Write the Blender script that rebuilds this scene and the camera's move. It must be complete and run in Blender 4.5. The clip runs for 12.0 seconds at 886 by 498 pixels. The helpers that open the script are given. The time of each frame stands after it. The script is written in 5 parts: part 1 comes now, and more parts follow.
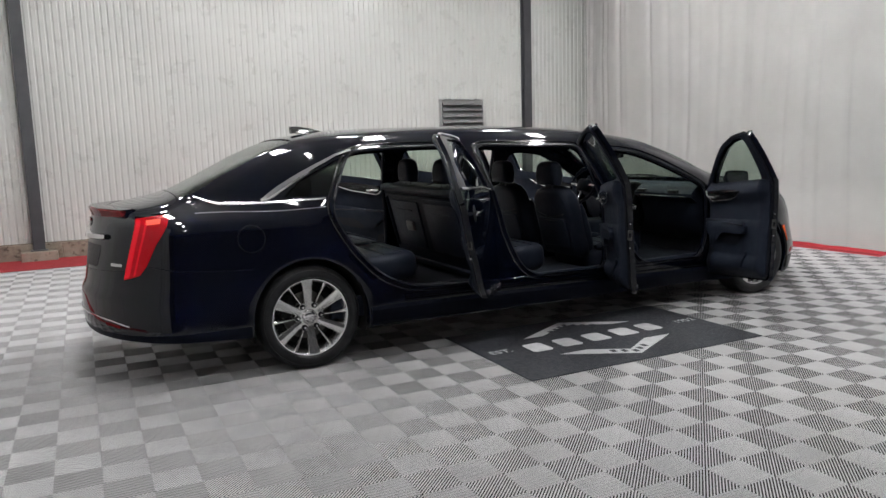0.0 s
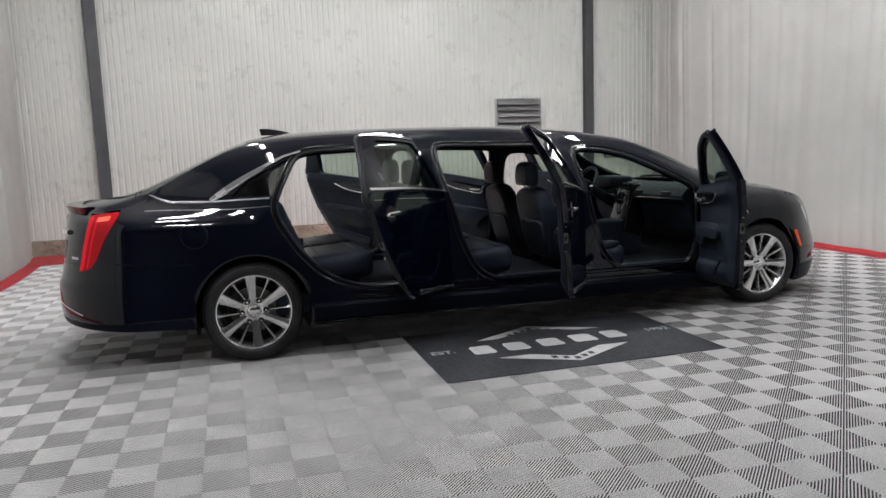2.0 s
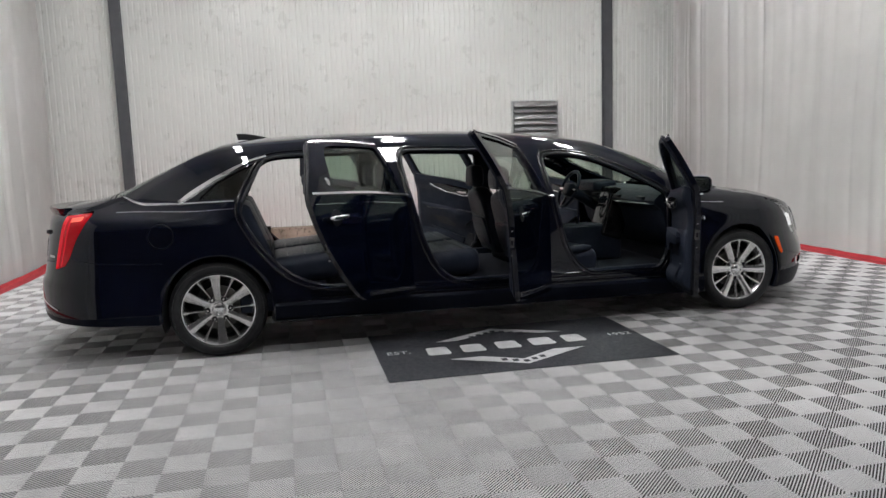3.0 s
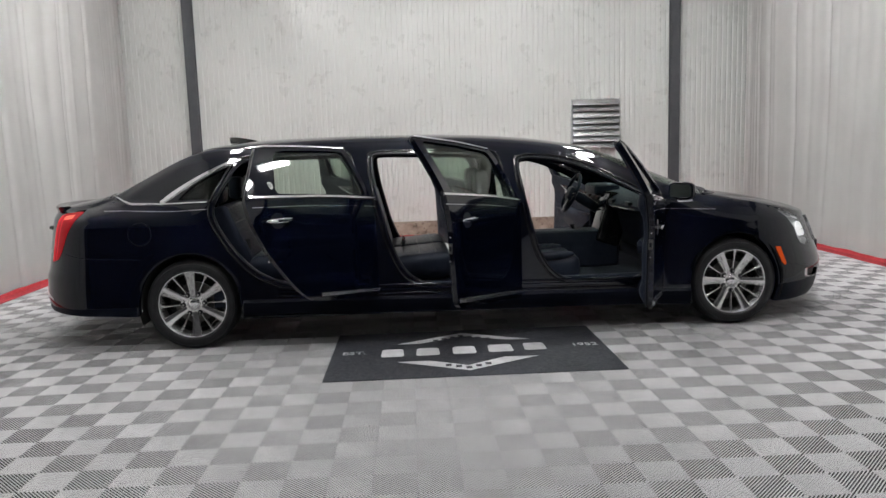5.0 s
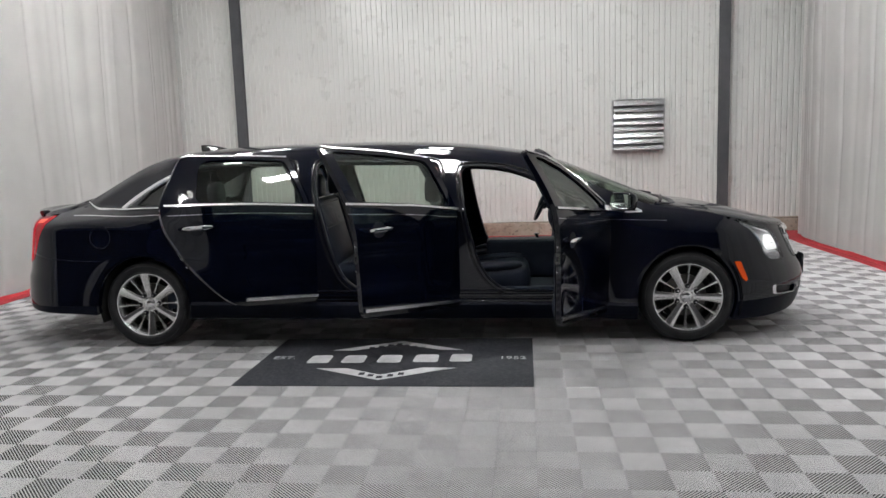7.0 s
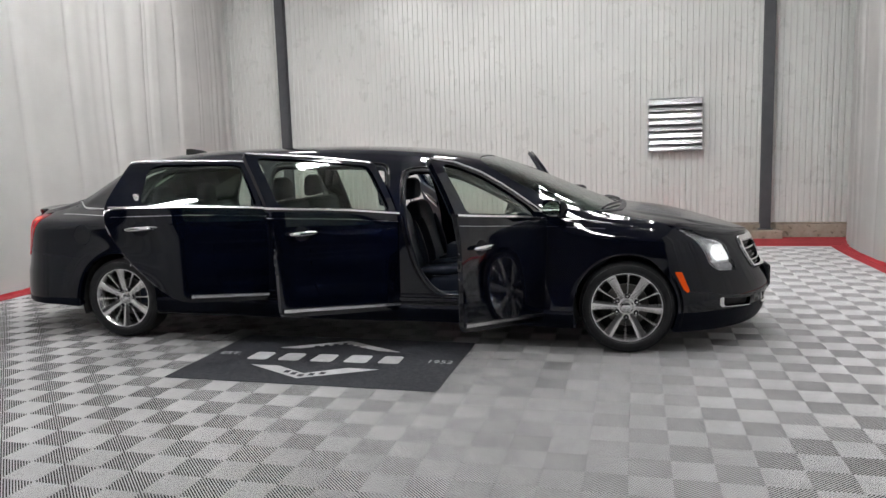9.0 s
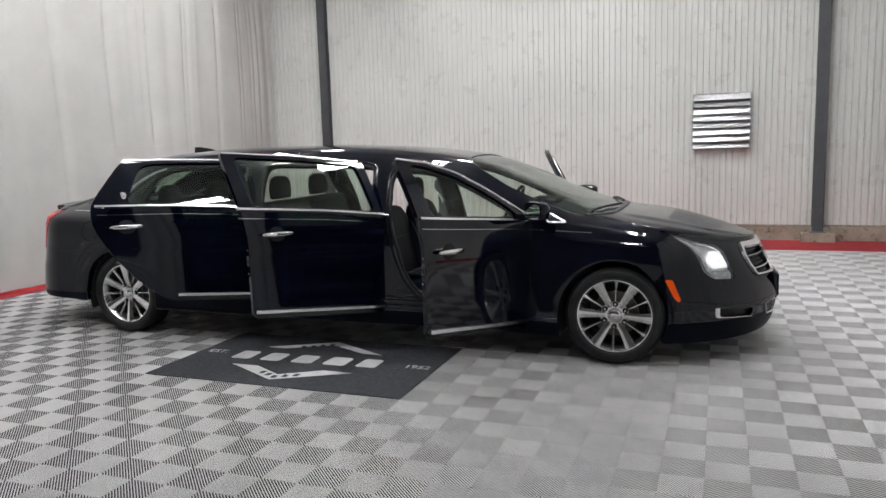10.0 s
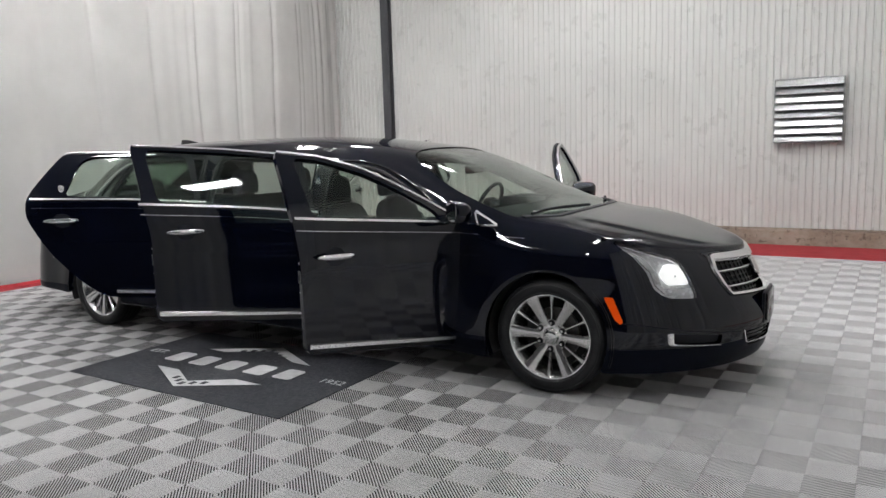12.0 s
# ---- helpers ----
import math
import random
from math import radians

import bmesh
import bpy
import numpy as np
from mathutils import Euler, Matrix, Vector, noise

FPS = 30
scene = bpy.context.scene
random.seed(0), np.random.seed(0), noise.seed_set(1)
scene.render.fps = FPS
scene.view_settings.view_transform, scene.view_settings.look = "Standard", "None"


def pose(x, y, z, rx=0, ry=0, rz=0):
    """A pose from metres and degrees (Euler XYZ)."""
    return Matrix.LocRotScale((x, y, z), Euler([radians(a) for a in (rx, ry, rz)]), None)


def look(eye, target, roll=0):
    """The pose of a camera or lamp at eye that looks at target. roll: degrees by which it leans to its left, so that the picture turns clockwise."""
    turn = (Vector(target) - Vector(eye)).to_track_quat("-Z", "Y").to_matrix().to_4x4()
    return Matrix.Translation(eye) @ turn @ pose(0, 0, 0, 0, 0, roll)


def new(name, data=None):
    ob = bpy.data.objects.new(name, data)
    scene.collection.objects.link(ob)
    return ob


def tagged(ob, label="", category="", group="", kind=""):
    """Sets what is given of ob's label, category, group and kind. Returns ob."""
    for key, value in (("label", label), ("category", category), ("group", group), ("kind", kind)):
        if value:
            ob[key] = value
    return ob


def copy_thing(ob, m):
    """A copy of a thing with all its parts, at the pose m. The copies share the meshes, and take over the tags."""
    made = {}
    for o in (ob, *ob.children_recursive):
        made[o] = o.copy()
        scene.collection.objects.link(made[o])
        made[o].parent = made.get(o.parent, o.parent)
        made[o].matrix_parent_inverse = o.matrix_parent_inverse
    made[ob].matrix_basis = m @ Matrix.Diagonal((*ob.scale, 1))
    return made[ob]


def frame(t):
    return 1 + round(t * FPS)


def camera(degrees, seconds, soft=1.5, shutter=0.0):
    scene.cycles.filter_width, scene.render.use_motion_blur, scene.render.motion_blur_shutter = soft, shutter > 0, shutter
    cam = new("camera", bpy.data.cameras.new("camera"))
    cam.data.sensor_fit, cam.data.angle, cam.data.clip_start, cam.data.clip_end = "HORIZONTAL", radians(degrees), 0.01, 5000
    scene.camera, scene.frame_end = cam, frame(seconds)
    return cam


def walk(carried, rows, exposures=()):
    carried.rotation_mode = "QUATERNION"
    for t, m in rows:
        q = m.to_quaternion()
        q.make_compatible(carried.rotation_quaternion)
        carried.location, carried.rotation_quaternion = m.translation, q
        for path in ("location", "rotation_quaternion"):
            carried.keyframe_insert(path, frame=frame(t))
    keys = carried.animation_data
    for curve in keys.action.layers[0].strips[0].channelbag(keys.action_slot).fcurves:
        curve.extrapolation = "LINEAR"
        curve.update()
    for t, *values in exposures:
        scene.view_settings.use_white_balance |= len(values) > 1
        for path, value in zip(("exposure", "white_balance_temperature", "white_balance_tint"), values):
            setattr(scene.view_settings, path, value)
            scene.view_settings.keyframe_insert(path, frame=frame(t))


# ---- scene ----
cam = camera(62.3, 12.0)
PATH = [
    (0, (0.184, -0.127, 1.453), (1.051, 1.653, 1.172), -1.7),
    (0.5, (0.468, -0.241, 1.427), (1.251, 1.578, 1.152), -2.0),
    (1, (0.739, -0.333, 1.427), (1.434, 1.522, 1.154), -2.0),
    (1.5, (1.04, -0.483, 1.424), (1.659, 1.4, 1.153), -2.0),
    (2, (1.348, -0.606, 1.421), (1.9, 1.297, 1.15), -2.0),
    (2.5, (1.676, -0.736, 1.427), (2.164, 1.185, 1.157), -2.0),
    (3, (1.988, -0.881, 1.436), (2.398, 1.058, 1.169), -1.9),
    (5, (3.17, -1.052, 1.459), (3.25, 0.928, 1.192), -1.8),
    (5.5, (3.482, -1.032, 1.47), (3.47, 0.95, 1.207), -1.7),
    (6, (3.847, -1.049, 1.481), (3.744, 0.93, 1.215), -1.8),
    (6.5, (4.195, -1.012, 1.48), (4.026, 0.963, 1.215), -1.8),
    (7, (4.519, -0.98, 1.499), (4.292, 0.989, 1.235), -1.9),
    (9, (5.775, -0.823, 1.533), (5.269, 1.094, 1.267), -1.8),
    (9.5, (6.076, -0.667, 1.533), (5.478, 1.222, 1.263), -1.6),
    (10, (6.384, -0.47, 1.543), (5.683, 1.384, 1.271), -1.7),
    (10.5, (6.71, -0.234, 1.533), (5.903, 1.574, 1.257), -1.6),
    (11, (6.982, 0.044, 1.523), (6.08, 1.808, 1.246), -1.6),
    (11.5, (7.247, 0.341, 1.506), (6.257, 2.056, 1.23), -1.7),
    (12, (7.433, 0.692, 1.484), (6.39, 2.376, 1.209), -1.7),
]
walk(cam, [(t, look(eye, target, roll)) for t, eye, target, roll in PATH])

# ---- world, lamps ----
world = bpy.data.worlds.new("world")
scene.world = world
world.use_nodes = True
world.node_tree.nodes["Background"].inputs[0].default_value = (0.9, 0.95, 1.0, 1)
world.node_tree.nodes["Background"].inputs[1].default_value = 0.05
LAMP_POWER = 136.0
LAMP_COLOUR = (1.0, 0.992, 0.99)
CEILING = 5.2
FIXTURES = [(x, y) for y in (-0.4, 3.6, 6.1, 8.6) for x in (0.75, 3.5, 6.25)]


# ---- materials ----
def node_material(name, build):
    m = bpy.data.materials.new(name)
    m.use_nodes = True
    n, l = m.node_tree.nodes, m.node_tree.links
    b = n["Principled BSDF"]
    build(n, l, b)
    return m


def noise_tex(n, l, scale, detail=4, space="Object", rough=0.55, stretch=None):
    c = n.new("ShaderNodeTexCoord")
    t = n.new("ShaderNodeTexNoise")
    t.inputs["Scale"].default_value, t.inputs["Detail"].default_value, t.inputs["Roughness"].default_value = scale, detail, rough
    if stretch:
        mp = n.new("ShaderNodeMapping")
        mp.inputs["Scale"].default_value = stretch
        l.new(c.outputs[space], mp.inputs[0])
        l.new(mp.outputs[0], t.inputs["Vector"])
    else:
        l.new(c.outputs[space], t.inputs["Vector"])
    return t.outputs["Fac"]


def ramp(n, l, fac, stops):
    r = n.new("ShaderNodeValToRGB")
    while len(r.color_ramp.elements) < len(stops):
        r.color_ramp.elements.new(0.5)
    for e, (p, c) in zip(r.color_ramp.elements, stops):
        e.position, e.color = p, (*c, 1)
    l.new(fac, r.inputs[0])
    return r.outputs[0]


def bump(n, l, b, height, strength, distance=0.01):
    k = n.new("ShaderNodeBump")
    k.inputs["Strength"].default_value, k.inputs["Distance"].default_value = strength, distance
    l.new(height, k.inputs["Height"])
    l.new(k.outputs[0], b.inputs["Normal"])


def surface(name, dark, light, rough=(0.5, 0.6), scale=3.0, metal=0.0, relief=0.0, relief_scale=60.0, coat=0.0, spec=0.5, vary=0.0, stretch=None, coat_ior=1.5):
    """A surface whose colour wanders between two tones, with fine relief and uneven gloss."""
    def build(n, l, b):
        f = noise_tex(n, l, scale, 5, stretch=stretch)
        c = ramp(n, l, f, [(0.3, dark), (0.7, light)])
        if vary:
            info = n.new("ShaderNodeObjectInfo")
            h = n.new("ShaderNodeHueSaturation")
            mr = n.new("ShaderNodeMapRange")
            mr.inputs[3].default_value, mr.inputs[4].default_value = 1 - vary, 1 + vary
            l.new(info.outputs["Random"], mr.inputs[0])
            l.new(mr.outputs[0], h.inputs["Value"])
            l.new(c, h.inputs["Color"])
            c = h.outputs[0]
        l.new(c, b.inputs["Base Color"])
        g = noise_tex(n, l, scale * 6, 3)
        mr2 = n.new("ShaderNodeMapRange")
        mr2.inputs[1].default_value, mr2.inputs[2].default_value = 0.3, 0.7
        mr2.inputs[3].default_value, mr2.inputs[4].default_value = rough
        l.new(g, mr2.inputs[0])
        l.new(mr2.outputs[0], b.inputs["Roughness"])
        b.inputs["Metallic"].default_value = metal
        b.inputs["Specular IOR Level"].default_value = spec
        b.inputs["Coat Weight"].default_value = coat
        b.inputs["Coat Roughness"].default_value = 0.05
        b.inputs["Coat IOR"].default_value = coat_ior
        if relief:
            bump(n, l, b, noise_tex(n, l, relief_scale, 3), relief, 0.004)
    return node_material(name, build)


def glow(name, colour, strength):
    def build(n, l, b):
        b.inputs["Base Color"].default_value = (*colour, 1)
        b.inputs["Emission Color"].default_value = (*colour, 1)
        b.inputs["Emission Strength"].default_value = strength
    return node_material(name, build)


TILE = surface("grey_plastic_tile", (0.435, 0.435, 0.44), (0.52, 0.52, 0.525), (0.34, 0.5), 5, vary=0.07, relief=0.15, relief_scale=220)
# Near-black colour standing in for shade in shallow gaps: tile ribs, vent slats.
SHADE_BLACK = surface("shade_black", (0.008, 0.008, 0.009), (0.015, 0.014, 0.014), (0.8, 0.95), 4)
RED = surface("red_carpet", (0.31, 0.018, 0.026), (0.41, 0.034, 0.042), (0.9, 1.0), 9, relief=0.6, relief_scale=400)
WALL_STEEL = surface("painted_ribbed_steel", (0.605, 0.612, 0.595), (0.67, 0.676, 0.656), (0.27, 0.29), 0.8)
COLUMN = surface("dark_grey_steel_paint", (0.055, 0.057, 0.065), (0.075, 0.077, 0.085), (0.4, 0.55), 5)


def stained_concrete(n, l, b):
    c = ramp(n, l, noise_tex(n, l, 2.2, 6, rough=0.7), [(0.28, (0.13, 0.105, 0.085)), (0.45, (0.27, 0.225, 0.18)), (0.6, (0.36, 0.31, 0.255)), (0.75, (0.42, 0.375, 0.32))])
    spots = ramp(n, l, noise_tex(n, l, 14, 3, rough=0.6), [(0.34, (0.35, 0.33, 0.3)), (0.42, (1, 1, 1))])
    m = n.new("ShaderNodeMixRGB")
    m.blend_type = "MULTIPLY"
    m.inputs[0].default_value = 0.8
    l.new(c, m.inputs[1])
    l.new(spots, m.inputs[2])
    l.new(m.outputs[0], b.inputs["Base Color"])
    b.inputs["Roughness"].default_value = 0.9
    bump(n, l, b, noise_tex(n, l, 40, 5), 0.5, 0.006)


CONCRETE = node_material("stained_tan_concrete", stained_concrete)
CURTAIN = surface("white_curtain_sheet", (0.72, 0.712, 0.697), (0.795, 0.788, 0.772), (0.5, 0.7), 1.6, relief=0.22, relief_scale=9)
CEIL = surface("white_ceiling_paint", (0.6, 0.6, 0.6), (0.68, 0.68, 0.67), (0.7, 0.8), 2)
DARK_WALL = surface("dark_unseen_wall", (0.05, 0.05, 0.055), (0.08, 0.08, 0.085), (0.7, 0.8), 2)
MAT = surface("charcoal_rubber_mat", (0.015, 0.017, 0.024), (0.024, 0.026, 0.034), (0.55, 0.75), 7, relief=0.3, relief_scale=300)
MAT_PRINT = surface("pale_grey_mat_print", (0.50, 0.50, 0.51), (0.62, 0.62, 0.63), (0.5, 0.65), 12)
GALV = surface("galvanised_steel", (0.44, 0.45, 0.46), (0.60, 0.61, 0.62), (0.26, 0.38), 30, metal=1.0, relief=0.12, relief_scale=60)
LAMP_FACE = glow("lamp_diffuser", LAMP_COLOUR, LAMP_POWER)
LAMP_BODY = surface("white_lamp_housing", (0.7, 0.7, 0.7), (0.78, 0.78, 0.78), (0.3, 0.4), 4)


# ---- mesh helpers ----
def mesh_object(name, bm, material, parent=None, smooth=None):
    me = bpy.data.meshes.new(name)
    bm.normal_update()
    bm.to_mesh(me)
    bm.free()
    return data_object(name, me, material, parent, smooth)


def data_object(name, me, material, parent=None, smooth=None):
    me.materials.append(material)
    if smooth is not None:
        me.polygons.foreach_set("use_smooth", [True] * len(me.polygons))
        me.set_sharp_from_angle(angle=radians(smooth))
    ob = new(name, me)
    ob.parent = parent
    return ob


def part(name, bm, material, parent, label="", smooth=None):
    ob = mesh_object(name, bm, material, parent, smooth)
    return tagged(ob, label) if label else ob


def add_box(bm, x0, x1, y0, y1, z0, z1, bevel=0.0, m=None):
    g = bmesh.ops.create_cube(bm, size=1)
    vs = g["verts"]
    t = Matrix.Translation(((x0 + x1) / 2, (y0 + y1) / 2, (z0 + z1) / 2)) @ Matrix.Diagonal((x1 - x0, y1 - y0, z1 - z0, 1))
    bmesh.ops.transform(bm, matrix=t, verts=vs)
    if bevel:
        r = bmesh.ops.bevel(bm, geom=list({e for v in vs for e in v.link_edges}), offset=bevel, segments=2, affect="EDGES", profile=0.5)
        vs = list({v for f in r["faces"] for v in f.verts} | {v for v in vs if v.is_valid})
    if m is not None:
        bmesh.ops.transform(bm, matrix=m, verts=vs)
    return vs


def box(x0, x1, y0, y1, z0, z1, bevel=0.0, m=None):
    bm = bmesh.new()
    add_box(bm, x0, x1, y0, y1, z0, z1, bevel, m)
    return bm


def rod(points, radius, sides=8, closed=False):
    """A round bar along points; radius: a number or one for each point."""
    bm = bmesh.new()
    pts = [Vector(p) for p in points]
    rings = []
    for i, p in enumerate(pts):
        a = pts[(i - 1) % len(pts)] if closed or i else p
        b = pts[(i + 1) % len(pts)] if closed or i < len(pts) - 1 else p
        d = (b - a).normalized()
        up = Vector((0, 0, 1)) if abs(d.z) < 0.9 else Vector((1, 0, 0))
        s = d.cross(up).normalized()
        q = s.cross(d)
        r = radius[i] if isinstance(radius, (list, tuple)) else radius
        rings.append([bm.verts.new(p + (s * math.cos(k * math.tau / sides) + q * math.sin(k * math.tau / sides)) * r) for k in range(sides)])
    n = len(rings)
    for i in range(n if closed else n - 1):
        A, B = rings[i], rings[(i + 1) % n]
        for k in range(sides):
            bm.faces.new((A[k], A[(k + 1) % sides], B[(k + 1) % sides], B[k]))
    if not closed:
        bm.faces.new(rings[0][::-1])
        bm.faces.new(rings[-1])
    bmesh.ops.recalc_face_normals(bm, faces=bm.faces)
    return bm


# ---- the room ----
WALL_Y, LEFT_X, RIGHT_X, FRONT_Y = 11.76, -1.36, 8.68, -6.0
# The slab's black paints the shade between the tile ribs.
slab = tagged(mesh_object("floor", box(-5, 13, FRONT_Y - 0.5, 12.2, -0.3, -0.0026), SHADE_BLACK), "slab coloured near-black as gap shade under grey interlocking vented floor tiles", "floor", kind="structure")


def ribbed_wall(x0, x1, z0, z1, pitch=0.0889, depth=0.016):
    bm = bmesh.new()
    prof = []
    x = x0
    while x < x1:
        for f, d in ((0.0, 0), (0.60, 0), (0.70, 1), (0.90, 1)):
            if x + f * pitch <= x1:
                prof.append((x + f * pitch, d * depth))
        x += pitch
    zs = [z0, z1]
    cols = [[bm.verts.new((px, WALL_Y + d, z)) for z in zs] for px, d in prof]
    back = [[bm.verts.new((px, WALL_Y + 0.08, z)) for z in zs] for px in (x0, prof[-1][0])]
    for a, b in zip(cols, cols[1:]):
        bm.faces.new((a[0], b[0], b[1], a[1]))
    bm.faces.new((back[0][1], back[1][1], back[1][0], back[0][0]))
    return bm


wall_north = tagged(mesh_object("wall_north", ribbed_wall(-4.6, 12.4, 0.235, CEILING), WALL_STEEL), "white painted ribbed steel wall cladding", "wall", kind="structure")
for z, x0 in ((2.58, -0.2), (1.22, -0.2), (3.95, -0.2)):
    for k in range(23):
        bm = bmesh.new()
        bmesh.ops.create_cone(bm, cap_ends=True, segments=6, radius1=0.008, radius2=0.006, depth=0.006)
        bmesh.ops.transform(bm, matrix=pose(x0 + k * 0.3556, WALL_Y - 0.003, z + 0.012 * math.sin(k * 2.3), 90), verts=bm.verts)
        part("screw", bm, GALV, wall_north)
block_course = tagged(mesh_object("footing", box(-4.6, 12.4, WALL_Y + 0.0, WALL_Y + 0.3, -0.02, 0.24), CONCRETE), "tan concrete footing course under the ribbed wall", "footing", kind="structure")
x = -1.6
while x < 9.2:
    n = random.choice((0.62, 0.8, 1.2, 1.45))
    part("block", box(x, x + n - random.choice((0.003, 0.003, 0.012)), WALL_Y - 0.07 + random.uniform(0, 0.01), WALL_Y + 0.003, 0.0, 0.222 + random.uniform(-0.008, 0.006), 0.008), CONCRETE, block_course)
    x += n
for name, x in (("column_1", -0.44), ("column_2", 7.775)):
    col = tagged(new(name), "dark grey painted steel I-beam column on a concrete pier", "column", kind="structure")
    col.location = (x, WALL_Y - 0.118, 0)
    part("flange", box(-0.078, 0.078, -0.006, 0.006, 0.15, CEILING), COLUMN, col)
    part("flange", box(-0.078, 0.078, 0.104, 0.116, 0.15, CEILING), COLUMN, col)
    part("web", box(-0.006, 0.006, 0.0065, 0.1035, 0.15, CEILING), COLUMN, col)
    part("base_plate", box(-0.11, 0.11, -0.05, 0.16, 0.138, 0.152, 0.003), COLUMN, col)
    part("pier", box(-0.23, 0.23, -0.17, 0.056, 0.0, 0.138, 0.012), CONCRETE, col, "tan concrete pier")
tagged(mesh_object("ceiling", box(-5, 13, FRONT_Y - 0.5, 12.2, CEILING, CEILING + 0.1), CEIL), "plain white ceiling", "ceiling", kind="structure")
# Unseen walls, added to close the room and give the black paint dark reflections.
tagged(mesh_object("wall_south", box(-5, 13, FRONT_Y - 0.4, FRONT_Y, -0.02, CEILING), DARK_WALL), "unseen wall, added dark for the car's reflections", "wall", kind="structure")
tagged(mesh_object("wall_west", box(-4.9, -4.6, FRONT_Y, 12.1, -0.02, CEILING), DARK_WALL), "unseen wall, added dark for the car's reflections", "wall", kind="structure")
tagged(mesh_object("wall_east", box(12.4, 12.7, FRONT_Y, 12.1, -0.02, CEILING), DARK_WALL), "unseen wall, added dark for the car's reflections", "wall", kind="structure")


def curtain(x, side, seed, y0, y1, flare):
    """A hanging sheet along y with uneven shallow folds; side: +1 where the room lies towards +x."""
    rnd = random.Random(seed)
    folds = [(rnd.uniform(y0, y1), rnd.uniform(0.12, 0.4), rnd.uniform(-0.03, 0.035)) for _ in range(26)] + [(rnd.uniform(y0, y1), rnd.uniform(0.035, 0.08), rnd.uniform(-0.05, 0.02)) for _ in range(30)] + [(y1 - q, 0.05, -0.035) for q in (0.25, 0.6, 0.78, 1.15, 1.9, 2.7)]
    bm = bmesh.new()
    ys = np.linspace(y0, y1, 520)
    zs = np.linspace(0.012, CEILING - 0.02, 34)
    rows = []
    for y in ys:
        col = []
        for z in zs:
            h = z / CEILING
            d = 0.02 * math.sin(y * 1.9 + seed) + 0.003 * math.sin(y * 7.3 + 1.3 * math.sin(z * 0.7 + y))
            for c, w, a in folds:
                q = (y - c - 0.04 * math.sin(z * 1.1 + c)) / w
                if abs(q) < 3:
                    d += a * (0.45 + 0.55 * h) * math.exp(-q * q)
            d += 0.010 * noise.noise((y * 1.6, z * 1.6, seed)) + 0.004 * noise.noise((y * 6, z * 6, seed))
            if y > y1 - 0.5:
                d += 0.02 * math.sin((y - y1) * 40) * (1 - (y1 - y) / 0.5)
            out = flare * max(0.0, (y - y1 + 1.3) / 1.3) ** 1.5
            col.append(bm.verts.new((x + side * (d - out), y, z)))
        rows.append(col)
    for a, b in zip(rows, rows[1:]):
        for k in range(len(zs) - 1):
            bm.faces.new((a[k], a[k + 1], b[k + 1], b[k]))
    bmesh.ops.solidify(bm, geom=bm.faces[:], thickness=0.004)
    return bm


for x, side, seed, y0, y1, flare in ((LEFT_X, 1, 3, 3.0, 11.68, 0.21), (RIGHT_X, -1, 8, 3.0, 11.3, 0.16), (LEFT_X, 1, 5, 1.7, 3.02, 0.0), (RIGHT_X, -1, 6, 0.6, 3.02, 0.0)):
    tagged(mesh_object("curtain", curtain(x, side, seed, y0, y1, flare), CURTAIN, smooth=60), "white fabric curtain hanging to the floor with soft folds", "curtain", "curtains", kind="structure")


# ---- red carpet border ----
def strip_of_carpet(points, width, name, rise=0.0):
    bm = bmesh.new()
    rows = []
    def lip(i):
        h = rise * (1 + 0.35 * noise.noise((i * 0.31, width, 2)))
        return ((0, 0.0), (0, 0.009 + h), (0.008, 0.010 + h), (0.03, 0.012 if rise else 0.009), (width, 0.009), (width, 0.0))
    for i, (x, y, nx, ny) in enumerate(points):
        j = 0.008 * noise.noise((x * 1.3, y * 1.3, 4))
        rows.append([bm.verts.new((x + nx * (o + (j if o else 0)), y + ny * (o + (j if o else 0)), z)) for o, z in lip(i)])
    for a, b in zip(rows, rows[1:]):
        for k in range(5):
            bm.faces.new((a[k], a[k + 1], b[k + 1], b[k]))
    bmesh.ops.recalc_face_normals(bm, faces=bm.faces)
    return tagged(mesh_object(name, bm, RED), "red carpet runner along the wall", "carpet", "red border", kind="structure")


strip_of_carpet([(x, WALL_Y - 0.075, 0, -1) for x in np.linspace(LEFT_X - 0.6, RIGHT_X + 0.6, 60)], 1.03, "carpet")
strip_of_carpet([(LEFT_X + 0.03 + 0.02 * math.sin(y * 1.9 + 3), y, 1, 0) for y in np.linspace(4.0, 10.6, 74)], 0.15, "carpet", 0.038)
strip_of_carpet([(RIGHT_X - 0.03 - 0.02 * math.sin(y * 1.9 + 8), y, -1, 0) for y in np.linspace(5.25, 10.6, 56)], 0.15, "carpet", 0.038)

# ---- ceiling lamps ----
for x, y in FIXTURES:
    f = tagged(new("ceiling_light"), "long white linear ceiling light, lit", "ceiling light", "ceiling lights")
    f.location = (x, y, CEILING)
    part("housing", box(-0.16, 0.16, -0.44, 0.44, -0.09, -0.02, 0.015), LAMP_BODY, f)
    for k in range(4):
        part("tube", box(-0.018, 0.018, -0.40, 0.40, -0.118, -0.091, 0.006, Matrix.Translation((-0.111 + 0.074 * k, 0, 0))), LAMP_FACE, f, "glowing white tube")
    for dx in (-0.12, 0.12):
        part("bracket", box(dx - 0.02, dx + 0.02, -0.02, 0.02, -0.021, 0.0), LAMP_BODY, f)

# ---- logo mat ----
MX0, MX1, MY0, MY1 = 2.55, 4.55, 3.54, 4.745

